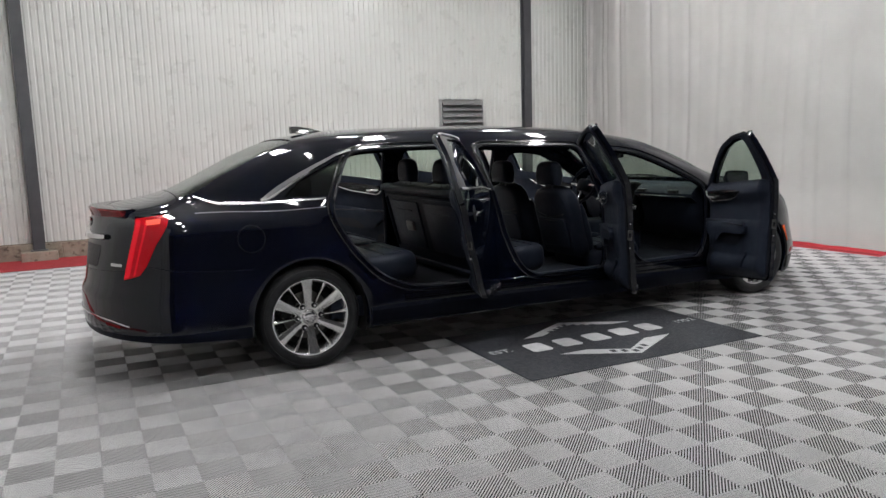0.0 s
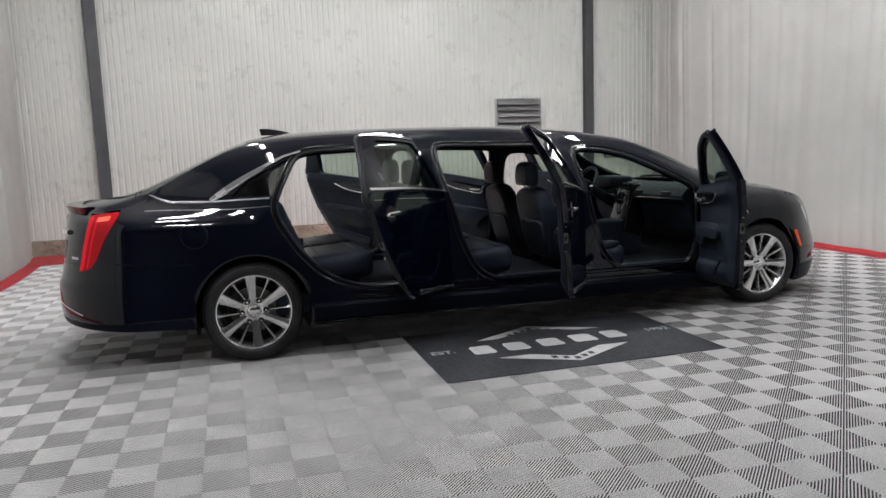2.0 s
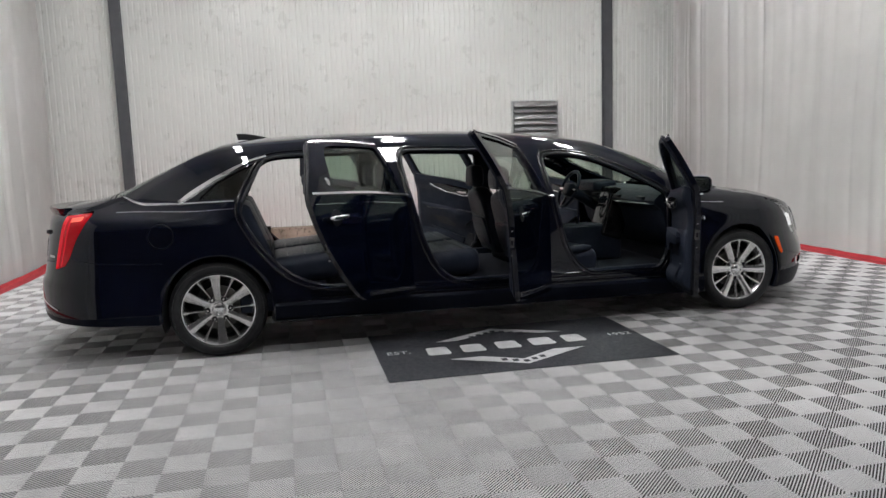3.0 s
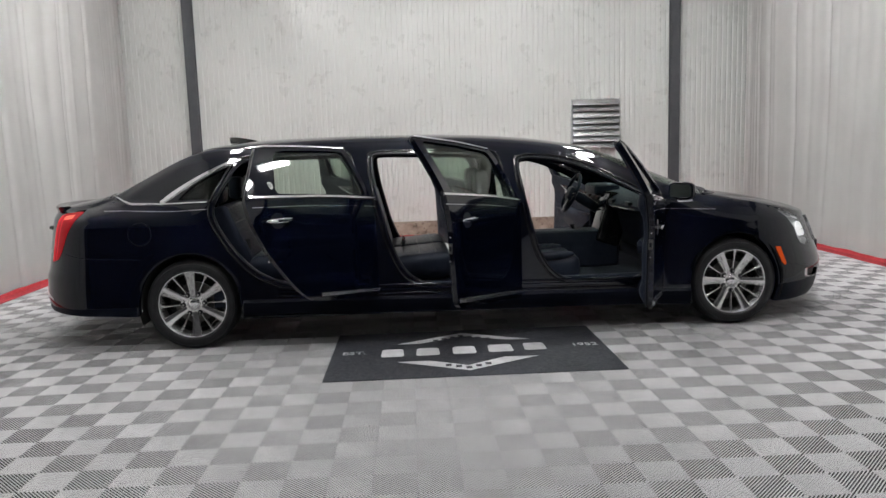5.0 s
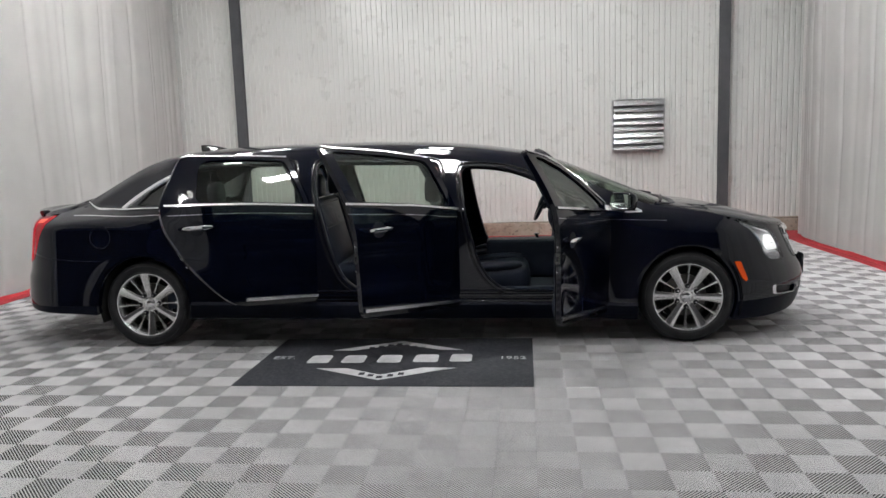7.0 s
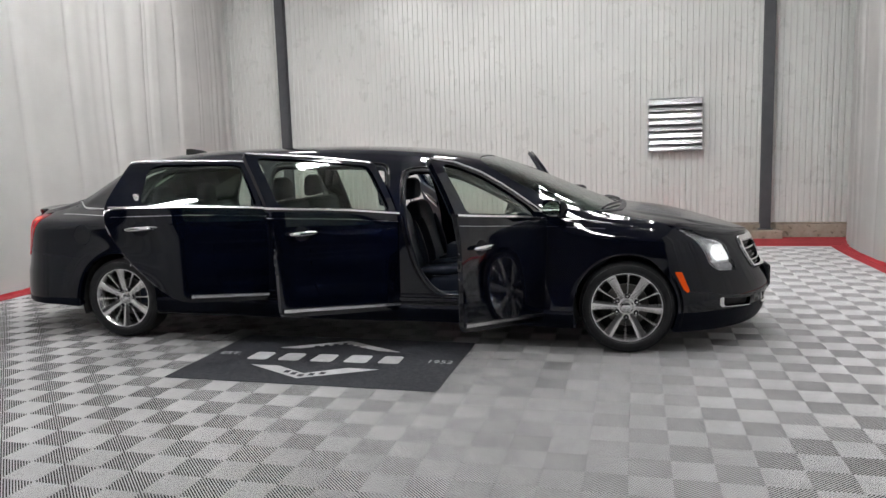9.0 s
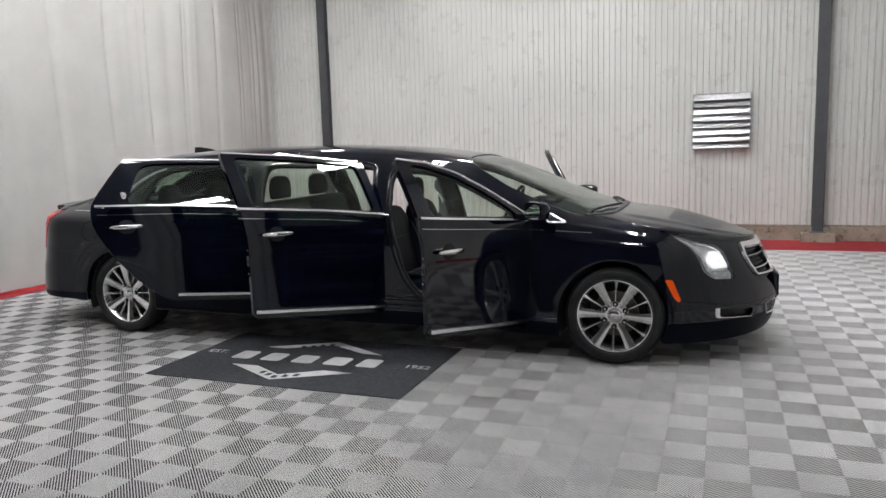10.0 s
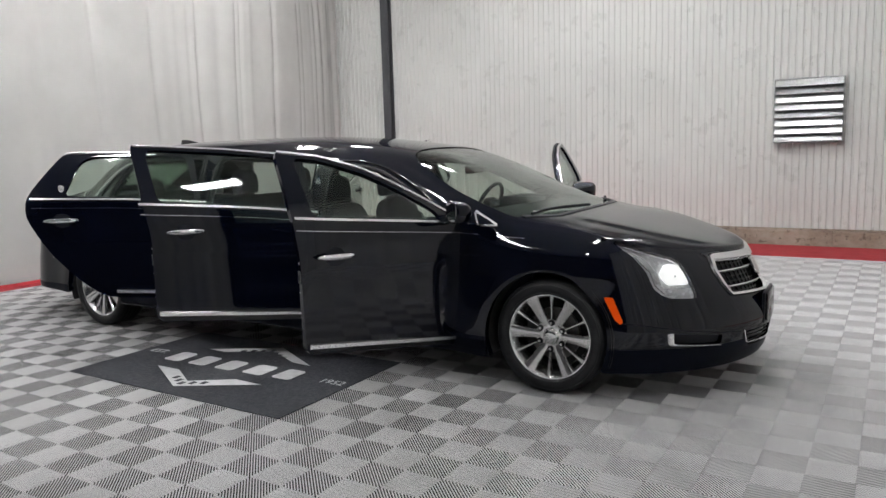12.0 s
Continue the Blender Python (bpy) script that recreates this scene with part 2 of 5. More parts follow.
mat = tagged(mesh_object("floor_mat", box(MX0, MX1, MY0, MY1, 0.0005, 0.006, 0.002), MAT), "charcoal rubber mat with a pale printed diamond badge", "floor mat")


def rounded(poly, times=2, most=0.05):
    """An outline with its corners cut back, by a fifth of each edge or at most so far."""
    for _ in range(times):
        out = []
        for a, b in zip(poly, poly[1:] + poly[:1]):
            f = min(0.25, most / max(1e-6, math.hypot(a[0] - b[0], a[1] - b[1])))
            out += [(a[0] + f * (b[0] - a[0]), a[1] + f * (b[1] - a[1])), (b[0] + f * (a[0] - b[0]), b[1] + f * (a[1] - b[1]))]
        poly, most = out, most * 0.5
    return poly


def flat_shape(name, outline, parent, label="", z=0.0064, height=0.0012, material=None):
    bm = bmesh.new()
    vs = [bm.verts.new((x, y, z)) for x, y in outline]
    f = bm.faces.new(vs)
    if f.normal.z < 0:
        f.normal_flip()
    r = bmesh.ops.extrude_face_region(bm, geom=[f])
    for v in r["geom"]:
        if isinstance(v, bmesh.types.BMVert):
            v.co.z += height
    bmesh.ops.recalc_face_normals(bm, faces=bm.faces)
    return part(name, bm, material or MAT_PRINT, parent, label)


def on_mat(points):
    """Places on the mat from shares of its width and depth, the front edge being 0."""
    return [(MX0 + a * (MX1 - MX0), MY0 + b * (MY1 - MY0)) for a, b in points]


# upper and lower chevron bands of the badge
flat_shape("upper_band", on_mat([(0.238, 0.70), (0.487, 0.925), (0.74, 0.705), (0.655, 0.712), (0.485, 0.842), (0.32, 0.695)]), mat, "pale upper badge band")
flat_shape("lower_band", on_mat([(0.238, 0.310), (0.483, 0.095), (0.735, 0.325), (0.617, 0.330), (0.482, 0.19), (0.35, 0.312)]), mat, "pale lower badge band")
# five plain blocks where the badge's name stands
for a0, a1, b0, b1 in ((0.178, 0.262, 0.42, 0.585), (0.305, 0.392, 0.425, 0.585), (0.437, 0.525, 0.43, 0.59), (0.568, 0.66, 0.44, 0.60), (0.70, 0.782, 0.45, 0.61)):
    flat_shape("name_block", rounded(on_mat([(a0, b0), (a1, b0), (a1 - 0.004, b1), (a0 + 0.004, b1)]), 1, 0.02), mat)
# small dark bars on the bands
for k in range(7):
    a = 0.372 + k * 0.033
    b = 0.862 - abs(k - 3) * 0.03
    flat_shape("band_bar", on_mat([(a, b - 0.028), (a + 0.020, b - 0.028), (a + 0.020, b + 0.004), (a, b + 0.004)]), mat, z=0.0077, height=0.0006, material=MAT)
for k in range(5):
    a = 0.405 + k * 0.034
    b = 0.145 + abs(k - 2) * 0.03
    flat_shape("band_bar", on_mat([(a, b - 0.02), (a + 0.020, b - 0.02), (a + 0.020, b + 0.024), (a, b + 0.024)]), mat, z=0.0077, height=0.0006, material=MAT)
for text, a in (("EST.", 0.035), ("1952", 0.877)):
    cu = bpy.data.curves.new("text", "FONT")
    cu.body, cu.size, cu.extrude = text, 0.10, 0.0006
    tmp = new("lettering", cu)
    me = bpy.data.meshes.new_from_object(tmp.evaluated_get(bpy.context.evaluated_depsgraph_get()))
    bpy.data.objects.remove(tmp)
    me.materials.clear()
    ob = data_object("lettering", me, MAT_PRINT, mat)
    ob.location = (*on_mat([(a, 0.505)])[0], 0.007)

# ---- wall louvre ----
vent = tagged(new("wall_vent"), "shiny galvanised metal louvre vent on the ribbed wall", "vent")
vent.location = (6.40, WALL_Y - 0.075, 1.83)
# Solid black backing; its colour stands in for shade between the slats.
part("box", box(-0.40, 0.40, 0.03, 0.074, -0.40, 0.40, 0.004), SHADE_BLACK, vent, "black backing painted as shade between the slats")
for i in range(8):
    z = 0.365 - i * 0.104
    bm = box(-0.405, 0.405, -0.003, 0.003, -0.056, 0.056, 0.001)
    add_box(bm, -0.405, 0.405, -0.012, 0.003, -0.057, -0.049, 0.001)
    bmesh.ops.transform(bm, matrix=Matrix.Translation((0, -0.035, z)) @ Matrix.Rotation(radians(-(27.5 + 4 * math.sin(i * 2.1))), 4, "X"), verts=bm.verts)
    part("slat", bm, GALV, vent)
for x in (-0.415, 0.415):
    part("side_flange", box(x - 0.006, x + 0.006, -0.03, 0.07, -0.42, 0.42, 0.002), GALV, vent)
for z in (-0.42, 0.42):
    part("end_flange", box(-0.408, 0.408, -0.03, 0.07, z - 0.006, z + 0.006, 0.002), GALV, vent)


# ==== the car: x forward from the rear axle, y to its left, z up ====
BLACK_PAINT = surface("black_car_paint", (0.0009, 0.0016, 0.0055), (0.0014, 0.0024, 0.0078), (0.035, 0.06), 2.0, spec=0.46)
HOOD_PAINT = surface("dull_hood_paint", (0.0014, 0.0020, 0.0052), (0.0028, 0.0036, 0.0076), (0.09, 0.15), 3.0, spec=0.46)
CHROME = surface("chrome", (0.78, 0.78, 0.79), (0.85, 0.85, 0.86), (0.04, 0.09), 8, metal=1.0)
BRIGHT_TRIM = surface("bright_trim_strip", (0.84, 0.84, 0.85), (0.88, 0.88, 0.89), (0.22, 0.22), 1, metal=1.0)
BRIGHT_ALLOY = surface("polished_alloy", (0.70, 0.695, 0.69), (0.80, 0.795, 0.79), (0.12, 0.20), 12, metal=1.0)
RUBBER = surface("tyre_rubber", (0.008, 0.0083, 0.0095), (0.018, 0.0185, 0.021), (0.30, 0.5), 20, spec=0.4, relief=0.2, relief_scale=150)
SEAL = surface("black_rubber_seal", (0.0035, 0.0042, 0.007), (0.007, 0.008, 0.012), (0.3, 0.45), 15, spec=0.25)
TRIM = surface("black_moulded_trim", (0.010, 0.0132, 0.022), (0.018, 0.0225, 0.034), (0.36, 0.48), 10, spec=0.10, relief=0.35, relief_scale=420)
LEATHER = surface("black_leather", (0.010, 0.0132, 0.0225), (0.019, 0.0232, 0.0345), (0.30, 0.42), 8, spec=0.10, relief=0.35, relief_scale=160)
# Dull stand-in for gloss paint low on the body, keeping floor reflections out.
ROCKER = surface("dull_black_lower_body", (0.0018, 0.0028, 0.0075), (0.0035, 0.005, 0.011), (0.34, 0.46), 6, spec=0.09)
CARPET = surface("black_carpet", (0.010, 0.0132, 0.022), (0.021, 0.0252, 0.038), (0.9, 1.0), 30, relief=0.6, relief_scale=500)
GLOSS_BLACK = surface("gloss_black_plastic", (0.005, 0.005, 0.006), (0.009, 0.009, 0.01), (0.06, 0.12), 6)
UNDER = surface("dark_underbody", (0.008, 0.008, 0.008), (0.015, 0.015, 0.015), (0.8, 0.9), 10)
BADGE = surface("mottled_silver_badge", (0.03, 0.03, 0.03), (0.30, 0.30, 0.30), (0.4, 0.6), 90, metal=1.0)
BRAKE = surface("grey_brake_iron", (0.1, 0.1, 0.1), (0.18, 0.17, 0.16), (0.35, 0.5), 20, metal=1.0)


def lens_material(name, colour, light, strength):
    def build(n, l, b):
        b.inputs["Base Color"].default_value = (*colour, 1)
        b.inputs["Roughness"].default_value = 0.09
        b.inputs["Specular IOR Level"].default_value = 0.25
        b.inputs["Emission Color"].default_value = (*light, 1)
        b.inputs["Emission Strength"].default_value = strength
    return node_material(name, build)


AMBER = lens_material("amber_lens", (0.62, 0.065, 0.005), (1.0, 0.13, 0.01), 0.10)
RED_LENS = lens_material("red_lamp_lens", (0.26, 0.002, 0.006), (1.0, 0.006, 0.016), 0.11)
RED_DULL = lens_material("unlit_red_lens", (0.16, 0.012, 0.014), (1.0, 0.02, 0.02), 0.0)
RED_GLOW = lens_material("red_lamp_light", (0.34, 0.003, 0.009), (1.0, 0.010, 0.030), 0.34)
LAMP_BOWL = surface("silver_lamp_bowl", (0.78, 0.79, 0.80), (0.86, 0.87, 0.88), (0.22, 0.3), 6, metal=0.25)
ORANGE_GLOW = lens_material("orange_lamp_light", (0.5, 0.04, 0.025), (1.0, 0.15, 0.10), 0.62)
HEADLINER = surface("grey_headliner_cloth", (0.07, 0.07, 0.072), (0.09, 0.09, 0.092), (0.9, 1.0), 20)
SCREEN = surface("dark_screen_glass", (0.008, 0.01, 0.014), (0.012, 0.014, 0.02), (0.05, 0.1), 6)
LAMP_WHITE = glow("headlamp_light", (1.0, 0.99, 0.96), 0.85)


def glass_material(name, tint, rough=0.0):
    """Thin tinted pane: clear, with mirror gloss that rises at grazing angles."""
    def build(n, l, b):
        out = n["Material Output"]
        t = n.new("ShaderNodeBsdfTransparent")
        t.inputs[0].default_value = (*tint, 1)
        g = n.new("ShaderNodeBsdfGlossy")
        g.inputs["Roughness"].default_value = rough
        f = n.new("ShaderNodeLayerWeight")
        f.inputs["Blend"].default_value = 0.5
        p = n.new("ShaderNodeMath")
        p.operation = "POWER"
        p.inputs[1].default_value = 5.0
        l.new(f.outputs["Facing"], p.inputs[0])
        k = n.new("ShaderNodeMapRange")
        k.inputs[3].default_value, k.inputs[4].default_value = 0.05, 1.0
        l.new(p.outputs[0], k.inputs[0])
        m = n.new("ShaderNodeMixShader")
        l.new(k.outputs[0], m.inputs[0])
        l.new(t.outputs[0], m.inputs[1])
        l.new(g.outputs[0], m.inputs[2])
        l.new(m.outputs[0], out.inputs[0])
    return node_material(name, build)


GLASS = glass_material("green_tinted_glass", (0.74, 0.81, 0.755))
PRIVACY = glass_material("dark_tinted_glass", (0.38, 0.40, 0.39))
LENS = glass_material("clear_lamp_lens", (0.9, 0.91, 0.92))


def curve(pairs):
    """A smooth function through (x, y) pairs (monotone-limited cubic)."""
    xs = np.array([p[0] for p in pairs], float)
    ys = np.array([p[1] for p in pairs], float)
    d = np.diff(ys) / np.diff(xs)
    m = np.empty(len(xs))
    m[0], m[-1] = d[0], d[-1]
    m[1:-1] = np.where(d[:-1] * d[1:] > 0, 2 * d[:-1] * d[1:] / np.where(np.abs(d[:-1] + d[1:]) < 1e-9, 1e-9, d[:-1] + d[1:]), 0)

    def f(x):
        x = np.clip(np.asarray(x, float), xs[0], xs[-1])
        i = np.clip(np.searchsorted(xs, x) - 1, 0, len(xs) - 2)
        h = xs[i + 1] - xs[i]
        t = (x - xs[i]) / h
        return (ys[i] * (1 + 2 * t) * (1 - t) ** 2 + h * m[i] * t * (1 - t) ** 2 + ys[i + 1] * t * t * (3 - 2 * t) + h * m[i + 1] * t * t * (t - 1))
    return f


def smooth01(a, b, x):
    t = np.clip((x - a) / (b - a), 0, 1)
    return t * t * (3 - 2 * t)


WHEELBASE, TYRE_R = 4.255, 0.347
SR, SF, CAP_R, CAP_F = -0.72, 4.42, 1.13, 1.35
belt = curve([(-1.9, 1.09), (-0.62, 1.125), (-0.14, 1.112), (0.22, 1.125), (0.7, 1.128), (1.4, 1.105), (2.0, 1.085), (2.5, 1.052), (3.61, 1.012), (4.2, 0.98), (5.9, 0.86)])
top_edge = curve([(-1.9, 1.065), (-1.2, 1.07), (-0.85, 1.09), (-0.64, 1.145), (-0.4, 1.285), (-0.2, 1.39), (-0.03, 1.455), (0.2, 1.50), (0.5, 1.523), (0.9, 1.537), (1.4, 1.543), (1.9, 1.535), (2.4, 1.508), (2.65, 1.483), (2.9, 1.435), (3.16, 1.352), (3.5, 1.205), (3.8, 1.09), (4.0, 1.035), (4.2, 1.008), (4.5, 0.965), (4.8, 0.912), (5.1, 0.848), (5.3, 0.828), (5.9, 0.82)])
centre = curve([(-1.35, 1.07), (-1.2, 1.092), (-1.0, 1.127), (-0.8, 1.168), (-0.72, 1.195), (-0.5, 1.295), (-0.3, 1.387), (-0.05, 1.498), (0.10, 1.543), (0.4, 1.583), (0.75, 1.597), (1.2, 1.602), (1.8, 1.60), (2.2, 1.586), (2.6, 1.556), (3.0, 1.50), (3.2, 1.458), (3.4, 1.388), (3.6, 1.305), (4.0, 1.135), (4.2, 1.058), (4.3, 1.042), (4.55, 1.005), (4.8, 0.945), (5.0, 0.892), (5.12, 0.858), (5.2, 0.838), (5.25, 0.83)])
nose_at = curve([(0.1, 5.24), (0.22, 5.33), (0.36, 5.366), (0.415, 5.377), (0.44, 5.373), (0.50, 5.353), (0.57, 5.32), (0.7, 5.262), (0.8, 5.21), (0.95, 5.08)])
tail_at = curve([(0.18, -1.18), (0.28, -1.30), (0.42, -1.335), (0.56, -1.33), (0.62, -1.305), (0.9, -1.255), (1.06, -1.225), (1.12, -1.21), (1.2, -1.19)])
rear_pinch = curve([(-1.4, 0.30), (-0.62, 0.27), (-0.1, 0.10), (0.16, 0.02), (0.32, 0.0), (1.0, 0.0)])
front_pinch = curve([(3.0, 0.0), (3.5, 0.0), (4.2, 0.07), (5.3, 0.10)])


def half_width(u, w):
    u, w = np.asarray(u, float), np.asarray(w, float)
    q = w - belt(u)
    aft = 1 - smooth01(2.35, 2.65, u) * (1 - smooth01(3.58, 3.74, u))
    v = 0.922 - 0.003 * np.exp(-((w - 0.64) / 0.14) ** 2) * (1 - aft) + aft * (0.095 * np.clip(0.80 - w, 0, 0.46) - 0.012) - 0.14 * np.maximum(0.31 - w, 0) - 0.26 * np.maximum(np.minimum(w, belt(u)) - 0.74, 0) ** 2
    v = v - np.where(q > 0, 0.50 * q + 0.34 * q * q, 0)
    v = v - rear_pinch(u) * smooth01(-0.13, 0.03, q) - front_pinch(u) * smooth01(-0.14, 0.05, q)
    v = v - 0.03 * smooth01(0.5, -0.6, u) - 0.02 * smooth01(3.9, 4.5, u)
    v = v - 0.03 * np.clip((w - top_edge(u) + 0.07) / 0.07, 0, 1) ** 2
    v = v - 0.011 * smooth01(0.955, 1.0, w) * (1 - smooth01(0.0, 0.2, u))
    for c in (0.0, WHEELBASE):
        r = np.sqrt((u - c) ** 2 + (w - TYRE_R) ** 2)
        v = v + 0.010 * np.exp(-((r - 0.42) / 0.10) ** 2) + 0.0035 * np.exp(-((r - 0.425) / 0.042) ** 2) * smooth01(0.42, 0.62, w)
    return v


def side_surface(s, w):
    """The flank and its wrap round nose and tail, unrolled: s runs along the car, w is height."""
    s, w = np.asarray(s, float), np.asarray(w, float)
    u = np.clip(s, SR, SF)
    v = half_width(u, w)
    e = np.where(s > SF, 1.75, 2.0)
    tf = np.clip((s - SF) / CAP_F, 0, 1) * np.pi / 2
    tr = np.clip((SR - s) / CAP_R, 0, 1) * np.pi / 2
    uf = SF + (nose_at(w) - SF) * np.sin(tf) ** (2 / e)
    ur = SR + (tail_at(w) - SR) * np.sin(tr) ** (2 / e)
    v = np.where(s > SF, v * np.clip(np.cos(tf), 0, 1) ** (2 / e), v)
    v = np.where(s < SR, v * np.clip(np.cos(tr), 0, 1) ** (2 / e), v)
    u = np.where(s > SF, uf, np.where(s < SR, ur, u))
    return np.stack([u, -v, w + 0 * u], -1)


def top_surface(s, t):
    """Hood, glass, roof and deck: t = 0 on the edge, 1 on the middle line."""
    s, t = np.asarray(s, float), np.asarray(t, float)
    we = top_edge(s)
    p0 = side_surface(s, we)
    u, ve = p0[..., 0], -p0[..., 1]
    pb = side_surface(s, we - 0.01)
    dv = (-pb[..., 1] - ve) / 0.01
    wc = np.maximum(centre(u), we + 0.002)
    k = np.minimum(0.30 * ve, (wc - we) * 1.0)
    a = 1 / np.sqrt(1 + dv * dv)
    x1, z1 = ve - k * dv * a, we + k * a
    z1 = np.minimum(z1, wc)
    flat = 0.5 + 0.42 * (1 - smooth01(-0.15, 0.45, u)) + 0.26 * smooth01(3.7, 4.7, u)
    flat = flat + 0.2 * smooth01(0.4, 1.2, u) * (1 - smooth01(3.9, 4.2, u)) + 0.22 * smooth01(2.7, 3.2, u) * (1 - smooth01(3.4, 3.9, u))
    x2, z2 = flat * ve, wc
    b0, b1, b2, b3 = (1 - t) ** 3, 3 * t * (1 - t) ** 2, 3 * t * t * (1 - t), t ** 3
    rise = 0.010 * (smooth01(0.50, 0.60, t) - 1) * smooth01(4.22, 4.4, u) * (1 - smooth01(4.95, 5.15, u))
    return np.stack([u, -(b0 * ve + b1 * x1 + b2 * x2), b0 * we + b1 * z1 + b2 * z2 + b3 * wc + rise * smooth01(0.0, 0.25, t)], -1)


def inside(poly, s, w):
    """Signed distance to an outline, positive inside."""
    s, w = np.asarray(s, float), np.asarray(w, float)
    best = np.full(s.shape, 1e9)
    odd = np.zeros(s.shape, bool)
    for (x0, y0), (x1, y1) in zip(poly, poly[1:] + poly[:1]):
        dx, dy = x1 - x0, y1 - y0
        L = dx * dx + dy * dy + 1e-12
        t = np.clip(((s - x0) * dx + (w - y0) * dy) / L, 0, 1)
        best = np.minimum(best, np.hypot(s - x0 - t * dx, w - y0 - t * dy))
        if y0 != y1:
            odd ^= ((y0 > w) != (y1 > w)) & (s < dx * (w - y0) / (y1 - y0) + x0)
    return np.where(odd, best, -best)


def sheet(surf, field, s0, s1, w0, w1, cell, thick, lift=0.0, cell_w=None):
    """Vertices and faces of the piece of a surface where field > 0, with thickness towards the inside of the car."""
    ns, nw = max(2, round((s1 - s0) / cell)), max(2, round((w1 - w0) / (cell_w or cell)))
    gs, gw = np.meshgrid(np.linspace(s0, s1, ns + 1), np.linspace(w0, w1, nw + 1), indexing="ij")
    D = field(gs, gw)
    D = np.where(np.abs(D) < 1e-6, 1e-6, D)
    pts, faces, ids, cuts = [], [], {}, {}

    def grid_vertex(i, j):
        k = (i, j)
        if k not in ids:
            ids[k] = len(pts)
            pts.append((gs[i, j], gw[i, j]))
        return ids[k]

    def cut_vertex(a, b):
        k = (a, b) if a < b else (b, a)
        if k not in cuts:
            da, db = D[k[0]], D[k[1]]
            f = da / (da - db)
            cuts[k] = len(pts)
            pts.append((gs[k[0]] + f * (gs[k[1]] - gs[k[0]]), gw[k[0]] + f * (gw[k[1]] - gw[k[0]])))
        return cuts[k]
    pos = D > 0
    some = pos[:-1, :-1] | pos[1:, :-1] | pos[1:, 1:] | pos[:-1, 1:]
    for i, j in zip(*np.nonzero(some)):
        i, j = int(i), int(j)
        c = [(i, j), (i + 1, j), (i + 1, j + 1), (i, j + 1)]
        f = []
        for a, b in zip(c, c[1:] + c[:1]):
            if pos[a]:
                f.append(grid_vertex(*a))
            if pos[a] != pos[b]:
                f.append(cut_vertex(a, b))
        if len(f) > 2:
            faces.append(f)
    if not pts:
        return np.zeros((0, 3)), []
    q = np.array(pts)
    P = surf(q[:, 0], q[:, 1])
    h = 0.004
    A = surf(np.minimum(q[:, 0] + h, s1 + h), q[:, 1]) - surf(q[:, 0] - h, q[:, 1])
    B = surf(q[:, 0], q[:, 1] + h) - surf(q[:, 0], q[:, 1] - h)
    N = np.cross(A, B)
    N = N / np.maximum(np.linalg.norm(N, axis=1, keepdims=True), 1e-9)
    P = P + N * lift
    n = len(P)
    edges = {}
    for f in faces:
        for a, b in zip(f, f[1:] + f[:1]):
            edges[(a, b)] = 1
    rim = [(a, b) for a, b in edges if (b, a) not in edges]
    V = np.concatenate([P, P - N * thick])
    F = [tuple(f) for f in faces] + [tuple(x + n for x in reversed(f)) for f in faces] + [(b, a, a + n, b + n) for a, b in rim]
    return V, F


def piece(name, V, F, material, parent, label="", mirror=False, turn=None, smooth=35):
    V = np.array(V, float)
    if mirror:
        V = V * (1, -1, 1)
        F = [tuple(reversed(f)) for f in F]
    me = bpy.data.meshes.new(name)
    if turn is not None:
        M = np.array(turn)
        V = V @ M[:3, :3].T + M[:3, 3]
    me.from_pydata(V.tolist(), [], F)
    ob = data_object(name, me, material, parent, smooth)
    return tagged(ob, label) if label else ob


def ribbon(surf, line, width, proud, lift=0.0):
    """A raised bar of a given width along a line on a surface; width may differ from point to point."""
    q = np.array(line, float)
    d = np.gradient(q, axis=0)
    d = d / np.maximum(np.linalg.norm(d, axis=1, keepdims=True), 1e-9)
    nrm = np.stack([-d[:, 1], d[:, 0]], 1)
    wd = np.broadcast_to(np.asarray(width, float), (len(q),))[:, None] / 2
    cols = [q + nrm * wd * k for k in (-1, -0.6, 0.6, 1)]
    h = 0.004
    V = []
    for c, k in zip(cols, (0, 1, 1, 0)):
        P = surf(c[:, 0], c[:, 1])
        N = np.cross(surf(c[:, 0] + h, c[:, 1]) - surf(c[:, 0] - h, c[:, 1]), surf(c[:, 0], c[:, 1] + h) - surf(c[:, 0], c[:, 1] - h))
        N = N / np.maximum(np.linalg.norm(N, axis=1, keepdims=True), 1e-9)
        V.append(P + N * (lift - 0.003 + (proud + 0.003) * k))
    n = len(q)
    F = []
    for i in range(n - 1):
        for c in range(3):
            F.append((c * n + i, c * n + i + 1, (c + 1) * n + i + 1, (c + 1) * n + i))
        F.append((3 * n + i, 3 * n + i + 1, i + 1, i))
    F += [(0, n, 2 * n, 3 * n), (n - 1, 4 * n - 1, 3 * n - 1, 2 * n - 1)]
    return np.concatenate(V), [tuple(reversed(f)) for f in F]


def along(points, n=24):
    """Evenly spaced places on a polyline."""
    p = np.array(points, float)
    L = np.concatenate([[0], np.cumsum(np.linalg.norm(np.diff(p, axis=0), axis=1))])
    t = np.linspace(0, L[-1], n)
    return np.stack([np.interp(t, L, p[:, 0]), np.interp(t, L, p[:, 1])], 1)


CAR_AT, CAR_TURN = (1.448, 5.414, 0.0), 1.2
car = tagged(new("car"), "black stretched six-door limousine sedan with all doors open", "car")
car.matrix_basis = pose(*CAR_AT, 0, 0, CAR_TURN)

